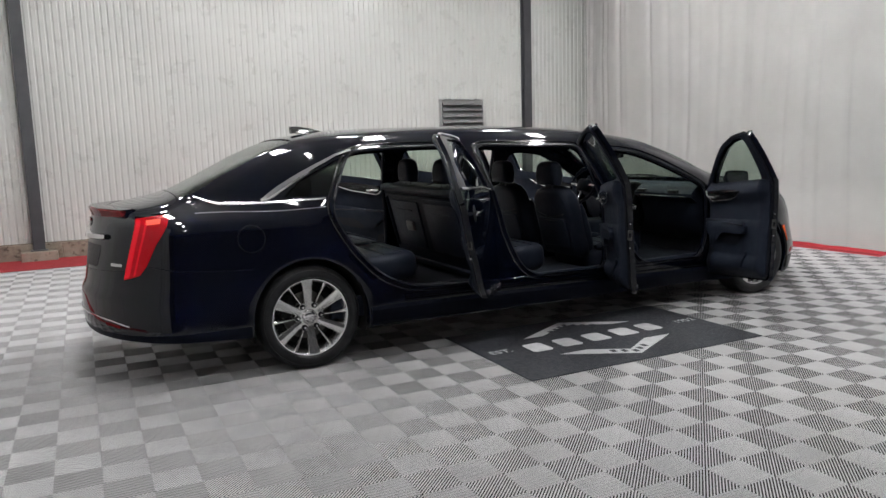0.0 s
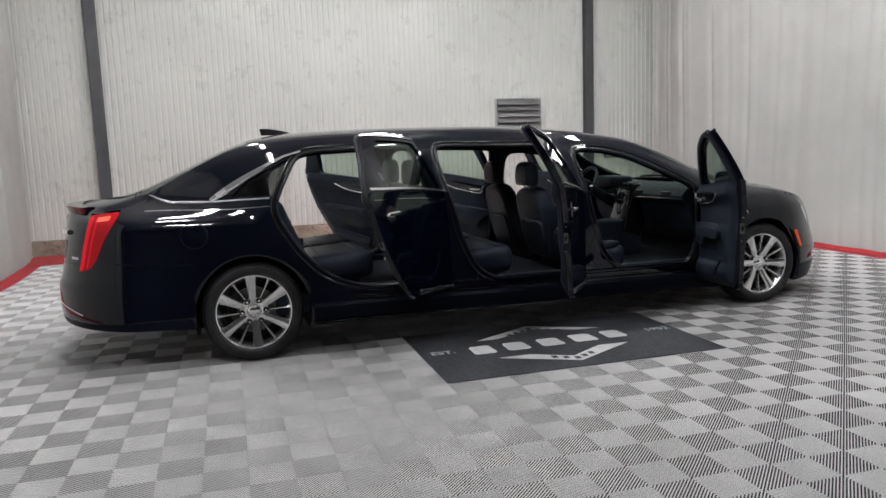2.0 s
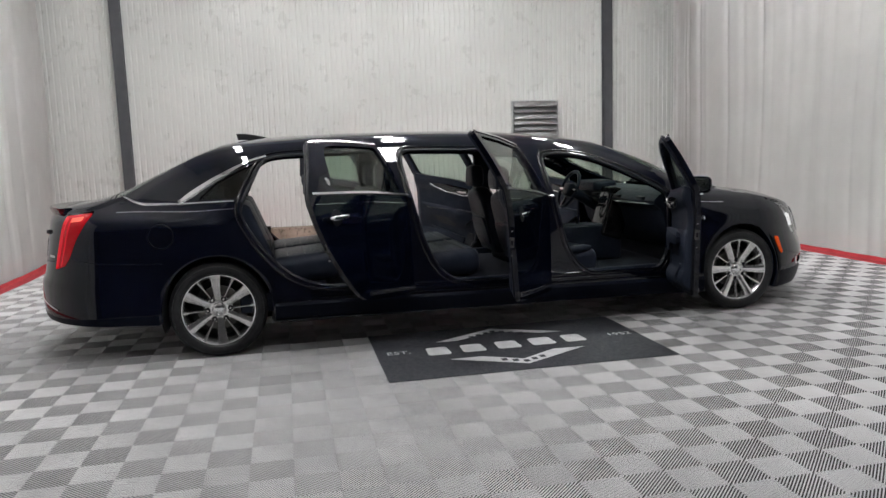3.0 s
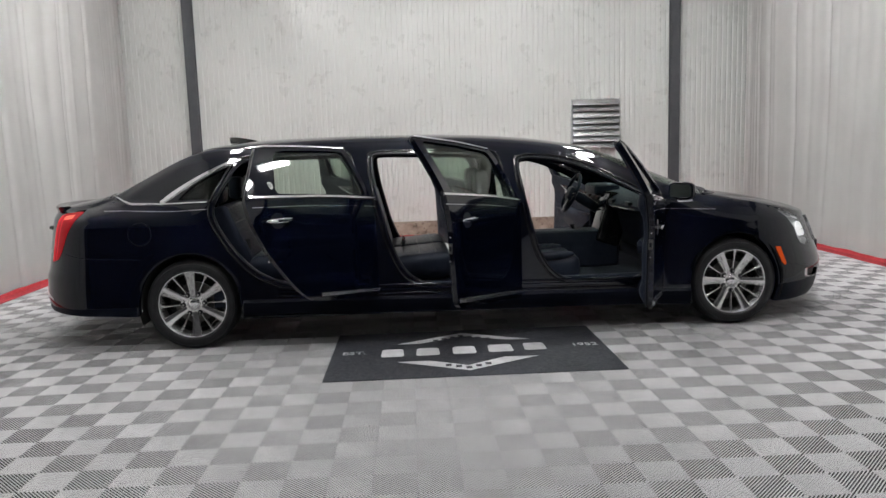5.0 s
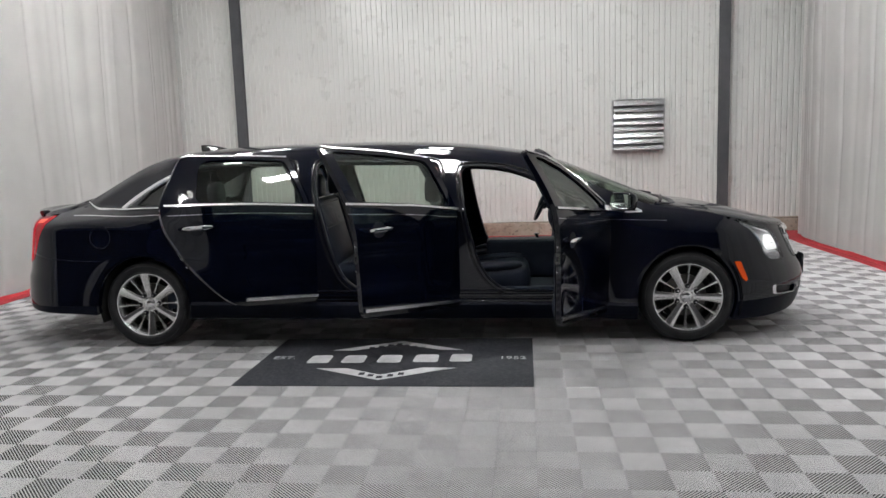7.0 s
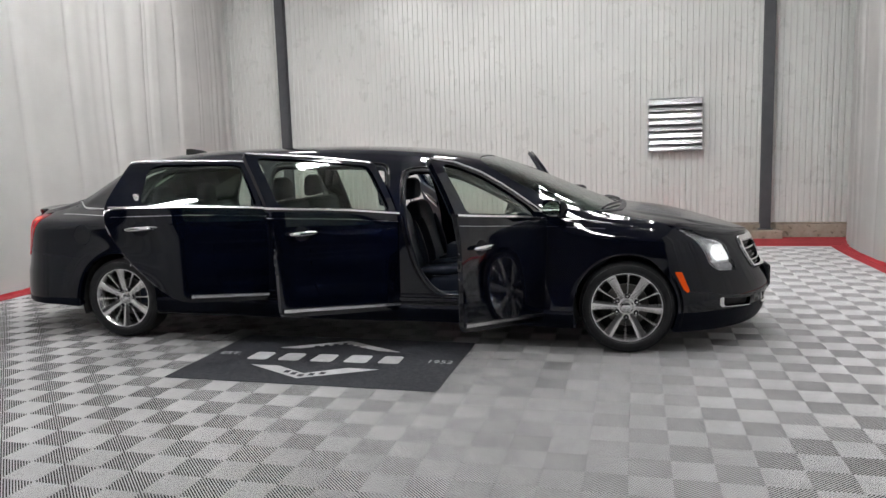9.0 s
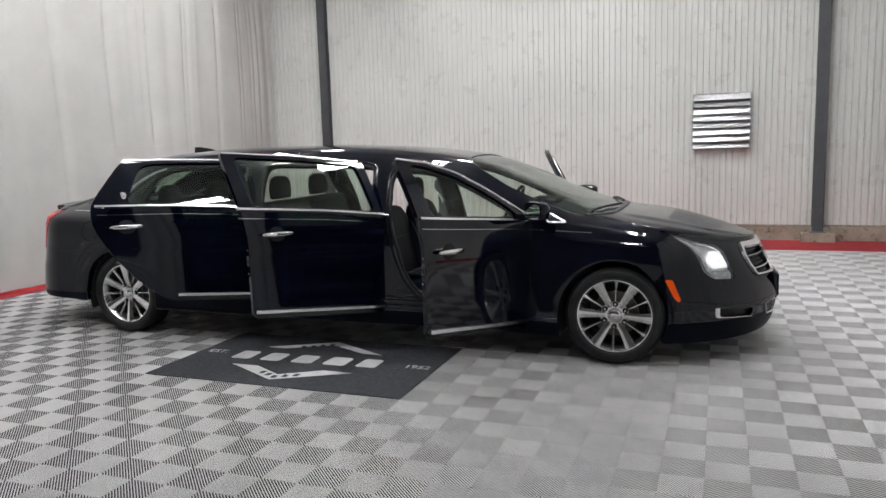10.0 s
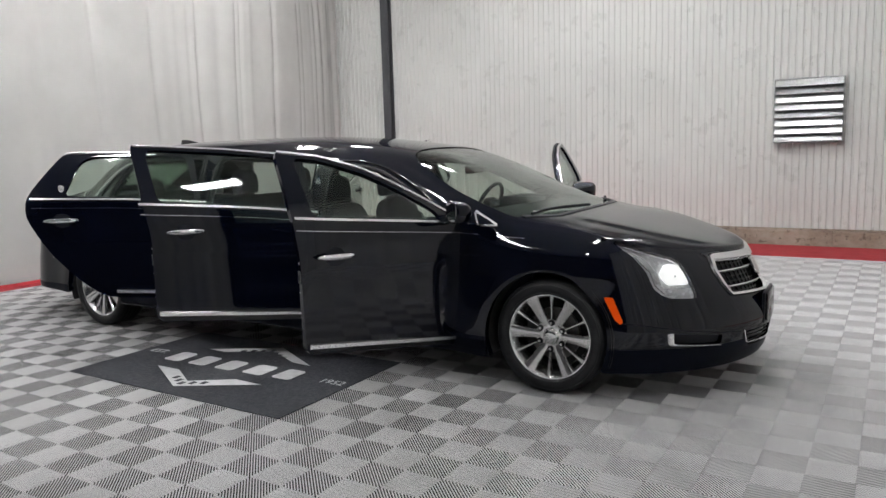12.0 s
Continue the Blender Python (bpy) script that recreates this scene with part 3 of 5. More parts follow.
# outlines on the flank (along, height)
APERTURES = [
    rounded([(0.36, 1.40), (0.45, 1.432), (0.85, 1.447), (1.19, 1.45), (1.225, 1.41), (1.29, 1.0), (1.315, 0.55), (1.28, 0.47), (1.18, 0.45), (0.78, 0.475), (0.62, 0.52), (0.48, 0.60), (0.32, 0.78), (0.21, 0.97), (0.19, 1.06), (0.22, 1.15)]),
    rounded([(1.395, 1.39), (1.43, 1.448), (2.28, 1.422), (2.36, 1.41), (2.39, 1.36), (2.45, 0.9), (2.455, 0.55), (2.42, 0.45), (2.32, 0.42), (1.82, 0.435), (1.70, 0.48), (1.61, 0.57), (1.52, 0.78), (1.43, 1.15)]),
    rounded([(2.545, 1.34), (2.59, 1.385), (2.79, 1.375), (2.98, 1.335), (3.16, 1.258), (3.36, 1.158), (3.53, 1.07), (3.575, 1.0), (3.575, 0.6), (3.53, 0.47), (3.44, 0.405), (2.90, 0.42), (2.78, 0.49), (2.68, 0.64), (2.60, 0.95), (2.56, 1.2)]),
]
HINGES = (1.405, 2.515, 3.645)
SWINGS = {1: (52, 56.5, 66), -1: (60, 64, 78)}


def door_bottom(u):
    return 0.25 + (3.64 - u) * 0.055


DOORS = [
    rounded([(0.385, 1.445), (0.43, 1.470), (0.9, 1.488), (1.29, 1.49), (1.31, 1.46), (1.352, 1.1), (1.395, 0.8), (1.395, door_bottom(1.39)), (0.70, door_bottom(0.70)), (0.60, 0.46), (0.46, 0.58), (0.29, 0.77), (0.165, 0.98), (0.15, 1.08), (0.165, 1.155), (0.26, 1.29)], 1),
    rounded([(1.308, 1.45), (1.315, 1.488), (1.9, 1.480), (2.40, 1.452), (2.44, 1.43), (2.475, 1.1), (2.505, 0.8), (2.505, door_bottom(2.5)), (1.435, door_bottom(1.43)), (1.41, 0.9), (1.365, 1.11)], 1, 0.03),
    rounded([(2.487, 1.37), (2.50, 1.415), (2.75, 1.398), (3.0, 1.342), (3.2, 1.262), (3.42, 1.155), (3.60, 1.062), (3.635, 1.01), (3.635, 0.8), (3.635, door_bottom(3.63)), (2.595, door_bottom(2.6)), (2.545, 0.85), (2.505, 1.06)], 1, 0.03),
]
WINDOWS = [
    rounded([(0.40, 1.157), (0.51, 1.405), (0.60, 1.443), (0.95, 1.456), (1.23, 1.458), (1.262, 1.435), (1.31, 1.125)], 1, 0.03),
    rounded([(1.455, 1.125), (1.395, 1.43), (1.42, 1.455), (1.9, 1.446), (2.33, 1.422), (2.37, 1.395), (2.425, 1.078)], 1, 0.03),
    rounded([(2.63, 1.066), (2.585, 1.35), (2.61, 1.378), (2.74, 1.367), (2.98, 1.31), (3.18, 1.229), (3.38, 1.13), (3.47, 1.075), (3.475, 1.04)], 1, 0.03),
]
QUARTER_WINDOW = [(-0.10, 1.14), (0.02, 1.247), (0.15, 1.315), (0.29, 1.380), (0.365, 1.402), (0.29, 1.30), (0.17, 1.143)]
HEADLAMP = [(4.585, 0.938), (4.78, 0.908), (4.94, 0.856), (5.05, 0.824), (5.09, 0.795), (5.105, 0.745), (5.122, 0.665), (5.132, 0.588), (4.975, 0.600), (4.933, 0.622), (4.90, 0.66), (4.884, 0.74), (4.863, 0.778), (4.815, 0.846), (4.725, 0.905)]
TAIL_LAMP = [(-0.85, 1.076), (-0.99, 1.07), (-1.148, 1.057), (-1.185, 0.936), (-1.225, 0.79), (-1.25, 0.683), (-1.115, 0.716), (-1.06, 0.775), (-0.985, 0.905), (-0.895, 1.01)]
SIDE_LAMP = [(4.625, 0.616), (4.678, 0.613), (4.718, 0.475), (4.703, 0.460), (4.676, 0.488)]
GRILLE = [(5.268, 0.828), (5.77, 0.805), (5.77, 0.555), (5.336, 0.572), (5.30, 0.65), (5.272, 0.735)]
FOG = [(4.945, 0.402), (5.24, 0.370), (5.24, 0.316), (4.95, 0.336)]
LOWER_GRILLE = [(5.377, 0.372), (5.77, 0.36), (5.77, 0.262), (5.45, 0.268)]
LAMP_INSIDES = [
    ("projector", LAMP_WHITE, "glowing projector", -0.016, rounded([(5.0, 0.795), (5.08, 0.785), (5.097, 0.742), (5.112, 0.67), (4.985, 0.672), (4.955, 0.735)], 1, 0.012)),
    ("lower_reflector", LAMP_BOWL, "pale lower reflector", -0.018, rounded([(4.965, 0.652), (5.115, 0.648), (5.122, 0.602), (4.985, 0.614)], 1, 0.01)),
    ("bezel", BRIGHT_ALLOY, "silver inner bezel", -0.022, [(4.76, 0.892), (4.86, 0.83), (4.91, 0.755), (4.925, 0.68), (4.955, 0.675), (4.945, 0.75), (4.90, 0.825), (4.83, 0.872)]),
]
TAIL_GUIDES = [
    ("light_guide", RED_GLOW, "glowing red light guide", [(-1.135, 1.048), (-1.098, 1.046), (-1.145, 0.90), (-1.185, 0.74), (-1.20, 0.705), (-1.236, 0.697), (-1.212, 0.80), (-1.172, 0.94)]),
    ("light_guide", RED_GLOW, "glowing red light guide", [(-1.068, 1.03), (-1.05, 1.03), (-1.095, 0.90), (-1.135, 0.76), (-1.15, 0.715), (-1.165, 0.712), (-1.15, 0.76), (-1.11, 0.90)]),
    ("turn_bar", ORANGE_GLOW, "glowing orange-red upper bar", [(-1.055, 1.043), (-0.93, 1.052), (-0.945, 1.026), (-1.06, 1.018)]),
]
body_bottom = curve([(-1.9, 0.325), (-1.2, 0.315), (-0.8, 0.30), (-0.4, 0.28), (0.4, 0.24), (3.9, 0.20), (4.6, 0.175), (5.2, 0.17), (5.9, 0.185)])


def body_field(s, w):
    d = np.minimum(w - body_bottom(s), top_edge(s) - w + 0.001)
    for p in APERTURES:
        d = np.minimum(d, -inside(p, s, w))
    for c in (0.0, WHEELBASE):
        d = np.minimum(d, np.hypot(s - c, (w - TYRE_R) * 0.97) - 0.385)
    for p in (QUARTER_WINDOW, HEADLAMP, TAIL_LAMP, GRILLE, FOG, LOWER_GRILLE):
        d = np.minimum(d, -inside(p, s, w))
    # rear and front door shut lines need no groove: the doors stand open
    return d


SIDE_V, SIDE_F = sheet(side_surface, body_field, SR - CAP_R, SF + CAP_F, 0.15, 1.56, 0.018, 0.05)
body = new("body")
body.parent = car
tagged(body, "gloss black body shell")
for mir in (False, True):
    piece("flank", SIDE_V, SIDE_F, BLACK_PAINT, body, mirror=mir)


def top_piece(name, s0, s1, field, material, label="", thick=0.02, lift=0.0, parent=None, cell=0.02):
    V, F = sheet(top_surface, field, s0, s1, 0.0, 1.0, cell, thick, lift, 0.04)
    V2 = np.concatenate([V, V * (1, -1, 1)])
    n = len(V)
    me = bpy.data.meshes.new(name)
    me.from_pydata(V2.tolist(), [], F + [tuple(x + n for x in reversed(f)) for f in F])
    bm = bmesh.new()
    bm.from_mesh(me)
    bpy.data.meshes.remove(me)
    bmesh.ops.remove_doubles(bm, verts=bm.verts, dist=0.0006)
    bad = [f for f in bm.faces if all(abs(v.co.y) < 0.0008 for v in f.verts)]
    bmesh.ops.delete(bm, geom=bad, context="FACES_ONLY")
    return part(name, bm, material, parent or body, label, smooth=35)


WINDSCREEN = [(3.08, 1.3), (3.10, 0.70), (3.15, 0.46), (3.23, 0.30), (3.45, 0.17), (3.80, 0.11), (4.0, 0.08), (4.20, 0.45), (4.245, 1.3)]
BACKLIGHT = [(0.05, 1.3), (0.05, 0.42), (0.02, 0.34), (-0.10, 0.30), (-0.30, 0.28), (-0.60, 0.29), (-0.70, 0.40), (-0.725, 1.3)]
HOOD = [(4.235, 1.3), (4.19, 0.46), (4.06, 0.11), (4.3, 0.13), (4.9, 0.16), (5.25, 0.2), (5.50, 0.3), (5.76, 0.5), (5.76, 1.3)]
DECK = [(-0.755, 1.3), (-0.735, 0.42), (-0.76, 0.32), (-1.0, 0.30), (-1.30, 0.34), (-1.845, 0.38), (-1.845, 1.3)]


def roof_field(s, t):
    d = np.full(np.shape(s), 1.0)
    for p in (WINDSCREEN, BACKLIGHT, HOOD, DECK):
        d = np.minimum(d, -inside(p, s, t) - 0.004)
    return d


top_piece("roof", SR - CAP_R, SF + CAP_F, roof_field, BLACK_PAINT, thick=0.03)
top_piece("hood", 3.9, SF + CAP_F, lambda s, t: inside(HOOD, s, t) - 0.003, HOOD_PAINT, "black hood, duller and slightly paler than the body", lift=0.001)
top_piece("deck_lid", SR - CAP_R, -0.6, lambda s, t: inside(DECK, s, t) - 0.003, BLACK_PAINT, "gloss black boot lid", lift=0.001)
top_piece("windscreen", 3.0, 4.3, lambda s, t: inside(WINDSCREEN, s, t) + 0.002, GLASS, "clear tinted windscreen", 0.005, lift=-0.006)
top_piece("rear_window", -0.78, 0.08, lambda s, t: inside(BACKLIGHT, s, t) + 0.002, GLASS, "green tinted rear window", 0.005, lift=-0.006)

# ---- doors ----
DOOR_NAMES = ("rear_door", "middle_door", "front_door")


def door_turn(k, side):
    """Swing about a hinge that leans a little inwards, so that the open door rises at its edge."""
    h = HINGES[k]
    p = Vector((h, -0.875, 0.7))
    axis = Vector((0, math.sin(radians(4.0)), math.cos(radians(4.0))))
    m = Matrix.Translation(p) @ Matrix.Rotation(radians(SWINGS[side][k]), 4, axis) @ Matrix.Translation(-p)
    if side < 0:
        f = Matrix.Diagonal((1, -1, 1, 1))
        m = f @ m @ f
    return m


def inset_surface(depth):
    def f(s, w):
        p = side_surface(s, w)
        return p + np.array([0, depth, 0])
    return f

def trim_surface(k):
    """Inner lining of a door: a soft upper roll, an armrest shelf and a map pocket, swelling into the cabin."""
    def f(s, w):
        p = side_surface(s, np.minimum(w, belt(s) + 0.02))
        p[..., 2] = w
        b = belt(s)
        d = 0.052 + 0.03 * np.exp(-((w - (b - 0.05)) / 0.06) ** 2)
        mid = (s - HINGES[k] + 0.55) / 0.40
        arm = np.exp(-np.abs(mid) ** 4)
        d = d + 0.022 * arm * smooth01(b - 0.50, b - 0.33, w) * (1 - smooth01(b - 0.315, b - 0.285, w))
        d = d + 0.028 * (1 - smooth01(b - 0.62, b - 0.55, w)) * np.exp(-((s - HINGES[k] + 0.5) / 0.5) ** 4)
        d = d * (0.35 + 0.65 * smooth01(0.02, 0.11, inside(DOORS[k], s, w)))
        return p + np.stack([0 * d, d, 0 * d], -1)
    return f


def build_door(k, side):
    mir = side < 0
    turn = door_turn(k, side)
    bs = [p[0] for p in DOORS[k]]
    s0, s1 = min(bs) - 0.02, max(bs) + 0.02
    win, out = WINDOWS[k], DOORS[k]
    V, F = sheet(side_surface, lambda s, w: np.minimum(inside(out, s, w), -inside(win, s, w)), s0, s1, 0.2, 1.52, 0.014, 0.034)
    d = piece(DOOR_NAMES[k], V, F, BLACK_PAINT, car, "open gloss black door with chrome strips", mir, turn)

    def sub(name, VF, material, label="", smooth=35):
        return piece(name, *VF, material, d, label, mir, turn, smooth)
    sub("door_lining", sheet(trim_surface(k), lambda s, w: np.minimum(inside(out, s, w) - 0.035, belt(s) + 0.02 - w), s0, s1, 0.2, 1.25, 0.014, 0.03), TRIM, "black moulded door lining")
    sub("inner_frame", sheet(inset_surface(0.035), lambda s, w: np.minimum(np.minimum(inside(out, s, w) - 0.012, -inside(win, s, w) - 0.004), w - belt(s) - 0.01), s0, s1, 0.95, 1.52, 0.014, 0.022), TRIM)
    sub("window_pane", sheet(side_surface, lambda s, w: inside(win, s, w) + 0.008, s0, s1, 0.95, 1.52, 0.04, 0.004, -0.012), GLASS, "green tinted window pane").visible_shadow = False
    a, b = s0 + 0.05, s1 - 0.028
    us = np.linspace(a, b, 28)
    sub("belt_strip", ribbon(side_surface, np.stack([us, belt(us) + 0.008], 1), 0.020, 0.009), BRIGHT_TRIM)
    us = np.linspace(a + 0.01, b - 0.005, 28)
    sub("pinstripe", ribbon(side_surface, np.stack([us, belt(us) - 0.055], 1), 0.005, 0.0015), CHROME)
    lo = (0.74, 1.45, 2.61)[k]
    us = np.linspace(lo, HINGES[k] - 0.03, 20)
    sub("sill_strip", ribbon(side_surface, np.stack([us, door_bottom(us) + 0.045], 1), np.interp(us, [us[0], us[-1]], [0.036, 0.030]), 0.012), BRIGHT_TRIM)
    top = ([(0.40, 1.452), (0.45, 1.465), (0.9, 1.480), (1.285, 1.482)], [(1.325, 1.479), (1.9, 1.471), (2.395, 1.444)], [(2.505, 1.406), (2.75, 1.389), (3.0, 1.333), (3.2, 1.253), (3.42, 1.146), (3.58, 1.063)])[k]
    sub("top_strip", ribbon(side_surface, along(top, 30), 0.016, 0.008), BRIGHT_TRIM)
    # outer handle: flat dark disc as the cup's shade, bar on two posts
    hu, hw = ((0.385, 0.985), (1.615, 0.943), (2.75, 0.852))[k]
    sub("handle_cup", sheet(side_surface, lambda s, w: 1 - np.hypot((s - hu - 0.005) / 0.062, (w - hw + 0.004) / 0.052), hu - 0.1, hu + 0.1, hw - 0.08, hw + 0.08, 0.008, 0.004, 0.0012), SEAL, "dark hollow behind the handle")
    us = np.linspace(hu - 0.115, hu + 0.115, 20)
    q = (us - hu) / 0.115
    rings = []
    for u, f in zip(us, q):
        h = 0.017 * math.sqrt(max(0.03, 1 - abs(f) ** 3.5))
        c = side_surface(np.array([u]), np.array([hw + 0.004 * f]))[0]
        rings.append([(c[0], c[1] - 0.030 - 0.010 * (1 - f * f) - 0.5 * h * math.cos(k * math.tau / 12), c[2] + h * math.sin(k * math.tau / 12)) for k in range(12)])
    Vb, Fb = shell_of_rings(rings)
    bm = bmesh.new()
    P = side_surface(np.array([hu - 0.08, hu + 0.08]), np.array([hw, hw]))
    for x in P:
        add_box(bm, x[0] - 0.012, x[0] + 0.012, x[1] - 0.030, x[1] + 0.004, x[2] - 0.009, x[2] + 0.009)
    n0 = len(Vb)
    bm.verts.ensure_lookup_table()
    Vp = [tuple(v.co) for v in bm.verts]
    bm.verts.index_update()
    Fp = [tuple(v.index + n0 for v in f.verts) for f in bm.faces]
    bm.free()
    sub("door_handle", (np.concatenate([Vb, np.array(Vp)]), Fb + Fp), CHROME, "chrome door handle", 60)
    # lining details: release in a bright-edged bezel, armrest with a grip, map pocket, speaker
    h, ts = HINGES[k], trim_surface(k)
    span = (0.86, 0.92, 0.92)[k]

    def at(points):
        u = np.array([h - 0.02 + a * span for a, b in points])
        return list(zip(u.tolist(), (belt(u) + np.array([b for a, b in points])).tolist()))

    def patch(name, points, material, off, thick, label="", cell=0.014):
        q = rounded(at(points), 1, 0.02)
        a0, a1, b0, b1 = min(x for x, y in q), max(x for x, y in q), min(y for x, y in q), max(y for x, y in q)
        sub(name, sheet(lambda s, w: ts(s, w) + np.array([0, off, 0]), lambda s, w: inside(q, s, w), a0 - 0.03, a1 + 0.03, b0 - 0.03, b1 + 0.03, cell, thick), material, label)

    def bead(name, points, radius, material, off, label=""):
        q = along(at(points), 26)
        P = ts(q[:, 0], q[:, 1]) + np.array([0, off, 0])
        bm = rod([tuple(x) for x in P], radius, 8)
        bm.verts.index_update()
        sub(name, (np.array([tuple(v.co) for v in bm.verts]), [tuple(v.index for v in f.verts) for f in bm.faces]), material, label, 60)
        bm.free()

    patch("bezel", [(-0.10, -0.035), (-0.13, -0.105), (-0.20, -0.122), (-0.55, -0.118), (-0.72, -0.09), (-0.82, -0.055), (-0.5, -0.035)], GLOSS_BLACK, 0.029, 0.006)
    bead("bezel_edge", [(-0.11, -0.035), (-0.135, -0.10), (-0.20, -0.122), (-0.55, -0.118), (-0.70, -0.095), (-0.80, -0.06)], 0.0065, BRIGHT_TRIM, 0.038, "chrome bezel edge")
    bead("release_handle", [(-0.14, -0.075), (-0.22, -0.085), (-0.30, -0.092)], 0.011, BRIGHT_TRIM, 0.050, "chrome inner door release")
    patch("armrest", [(-0.05, -0.265), (-0.32, -0.275), (-0.88, -0.31), (-0.88, -0.385), (-0.48, -0.375), (-0.34, -0.44), (-0.22, -0.44), (-0.08, -0.33)], LEATHER, 0.029, 0.034, "padded black armrest")
    bead("armrest_seam", [(-0.06, -0.275), (-0.32, -0.285), (-0.86, -0.32)], 0.005, SEAL, 0.066)
    # thin black patch, painting the shade inside the pull pocket
    patch("pull_pocket", [(-0.36, -0.39), (-0.48, -0.385), (-0.78, -0.395), (-0.70, -0.47), (-0.40, -0.48)], SEAL, 0.029, 0.004)
    patch("map_pocket", [(-0.22, -0.56), (-0.86, -0.52), (-0.82, -0.66), (-0.26, -0.70)], TRIM, 0.029, 0.018)
    patch("speaker_grille", [(-0.06, -0.50), (-0.19, -0.50), (-0.22, -0.60), (-0.17, -0.68), (-0.08, -0.68), (-0.04, -0.60)], SEAL, 0.029, 0.005)
    # latch and screws on the trailing edge
    lw = (0.80, 0.76, 0.74)[k]
    edge = np.array(out + out[:1])
    cross = [p[0] + (q[0] - p[0]) * (lw - p[1]) / (q[1] - p[1]) for p, q in zip(edge[:-1], edge[1:]) if (p[1] - lw) * (q[1] - lw) < 0]
    c = side_surface(np.array([min(cross)]), np.array([lw]))[0]
    lean = 0.55 if k == 0 else 0.06
    # the latch's opening is a black block, coloured as the shade inside it
    for name, dw, hy, hh, mat_ in (("latch", 0.0, 0.014, 0.034, BRAKE), ("latch_mouth", -0.002, 0.008, 0.016, SEAL), ("edge_screw", 0.075, 0.005, 0.005, BRIGHT_ALLOY), ("edge_screw", -0.085, 0.005, 0.005, BRIGHT_ALLOY)):
        bm = box(-0.003 if name != "latch_mouth" else -0.0045, 0.008, -hy, hy, -hh, hh, 0.0015, Matrix.Translation((c[0] - dw * lean, c[1] + 0.024, c[2] + dw)) @ Matrix.Rotation(-math.atan(lean), 4, "Y"))
        bm.verts.index_update()
        sub(name, (np.array([tuple(v.co) for v in bm.verts]), [tuple(v.index for v in f.verts) for f in bm.faces]), mat_, "steel door latch" if name == "latch" else "")
        bm.free()
    # rubber seal round the inner edge
    loop = [(x, y) for x, y in out]
    cx, cy = sum(x for x, y in loop) / len(loop), sum(y for x, y in loop) / len(loop)
    pts = np.array([(x + (cx - x) * 0.03, y + (cy - y) * 0.03) for x, y in loop])
    P = inset_surface(0.04)(pts[:, 0], pts[:, 1])
    bm = rod([tuple(p) for p in P], 0.009, 6, True)
    bm.verts.index_update()
    sub("door_seal", (np.array([tuple(v.co) for v in bm.verts]), [tuple(v.index for v in f.verts) for f in bm.faces]), SEAL)
    bm.free()
    if k == 0:
        ev, ef = sheet(side_surface, lambda s, w: inside(rounded([(0.362, 1.222), (0.370, 1.232), (0.400, 1.232), (0.407, 1.220), (0.400, 1.192), (0.384, 1.178), (0.368, 1.194)], 1, 0.006), s, w), 0.3, 0.47, 1.14, 1.29, 0.006, 0.003, 0.002)
        sub("pillar_badge", (ev, ef), BADGE, "small silver shield badge")
    if k == 2:
        build_mirror(d, mir, turn)
    return d


def shell_of_rings(rings, cap=True):
    n = len(rings[0])
    V = [p for r in rings for p in r]
    F = []
    for i in range(len(rings) - 1):
        for j in range(n):
            F.append((i * n + j, i * n + (j + 1) % n, (i + 1) * n + (j + 1) % n, (i + 1) * n + j))
    if cap:
        F += [tuple(range(n))[::-1], tuple(range((len(rings) - 1) * n, len(rings) * n))]
    return np.array(V, float), F


def oval(cx, cy, cz, ry, rz, n=20, e=2.8):
    out = []
    for i in range(n):
        a = math.tau * i / n
        c, s = math.cos(a), math.sin(a)
        out.append((cx, cy + ry * math.copysign(abs(c) ** (2 / e), c), cz + rz * math.copysign(abs(s) ** (2 / e), s)))
    return out


def build_mirror(door, mir, turn):
    y, z = -1.033, 1.095
    toe = turn @ Matrix.Translation((3.5, y, 0)) @ Matrix.Rotation(radians(-15), 4, "Z") @ Matrix.Translation((-3.5, -y, 0))
    if mir:
        toe = turn @ Matrix.Translation((3.5, -y, 0)) @ Matrix.Rotation(radians(15), 4, "Z") @ Matrix.Translation((-3.5, y, 0))
    rings = [oval(3.46, y, z, 0.092, 0.060, e=4), oval(3.475, y, z, 0.099, 0.068, e=4), oval(3.52, y, z, 0.096, 0.066, e=3.6), oval(3.555, y + 0.008, z, 0.08, 0.050, e=3), oval(3.575, y + 0.012, z, 0.05, 0.028, e=2.6)]
    piece("wing_mirror", *shell_of_rings(rings), BLACK_PAINT, door, "gloss black wing mirror housing", mir, toe, 50)
    piece("mirror_glass", *shell_of_rings([oval(3.455, y, z, 0.083, 0.052, e=4), oval(3.462, y, z, 0.083, 0.052, e=4)]), MIRROR, door, "mirror glass", mir, toe, 30)
    piece("mirror_arm", *shell_of_rings([[(x, yy, zz) for x, zz in ((3.47, 1.03), (3.56, 1.03), (3.55, 1.065), (3.48, 1.065))] for yy in (-0.86, -1.0)]), BLACK_PAINT, door, "", mir, turn, 30)


MIRROR = surface("mirror_silver", (0.8, 0.8, 0.8), (0.84, 0.84, 0.84), (0.015, 0.03), 3, metal=1.0)
for k in range(3):
    for side in (1, -1):
        build_door(k, side)

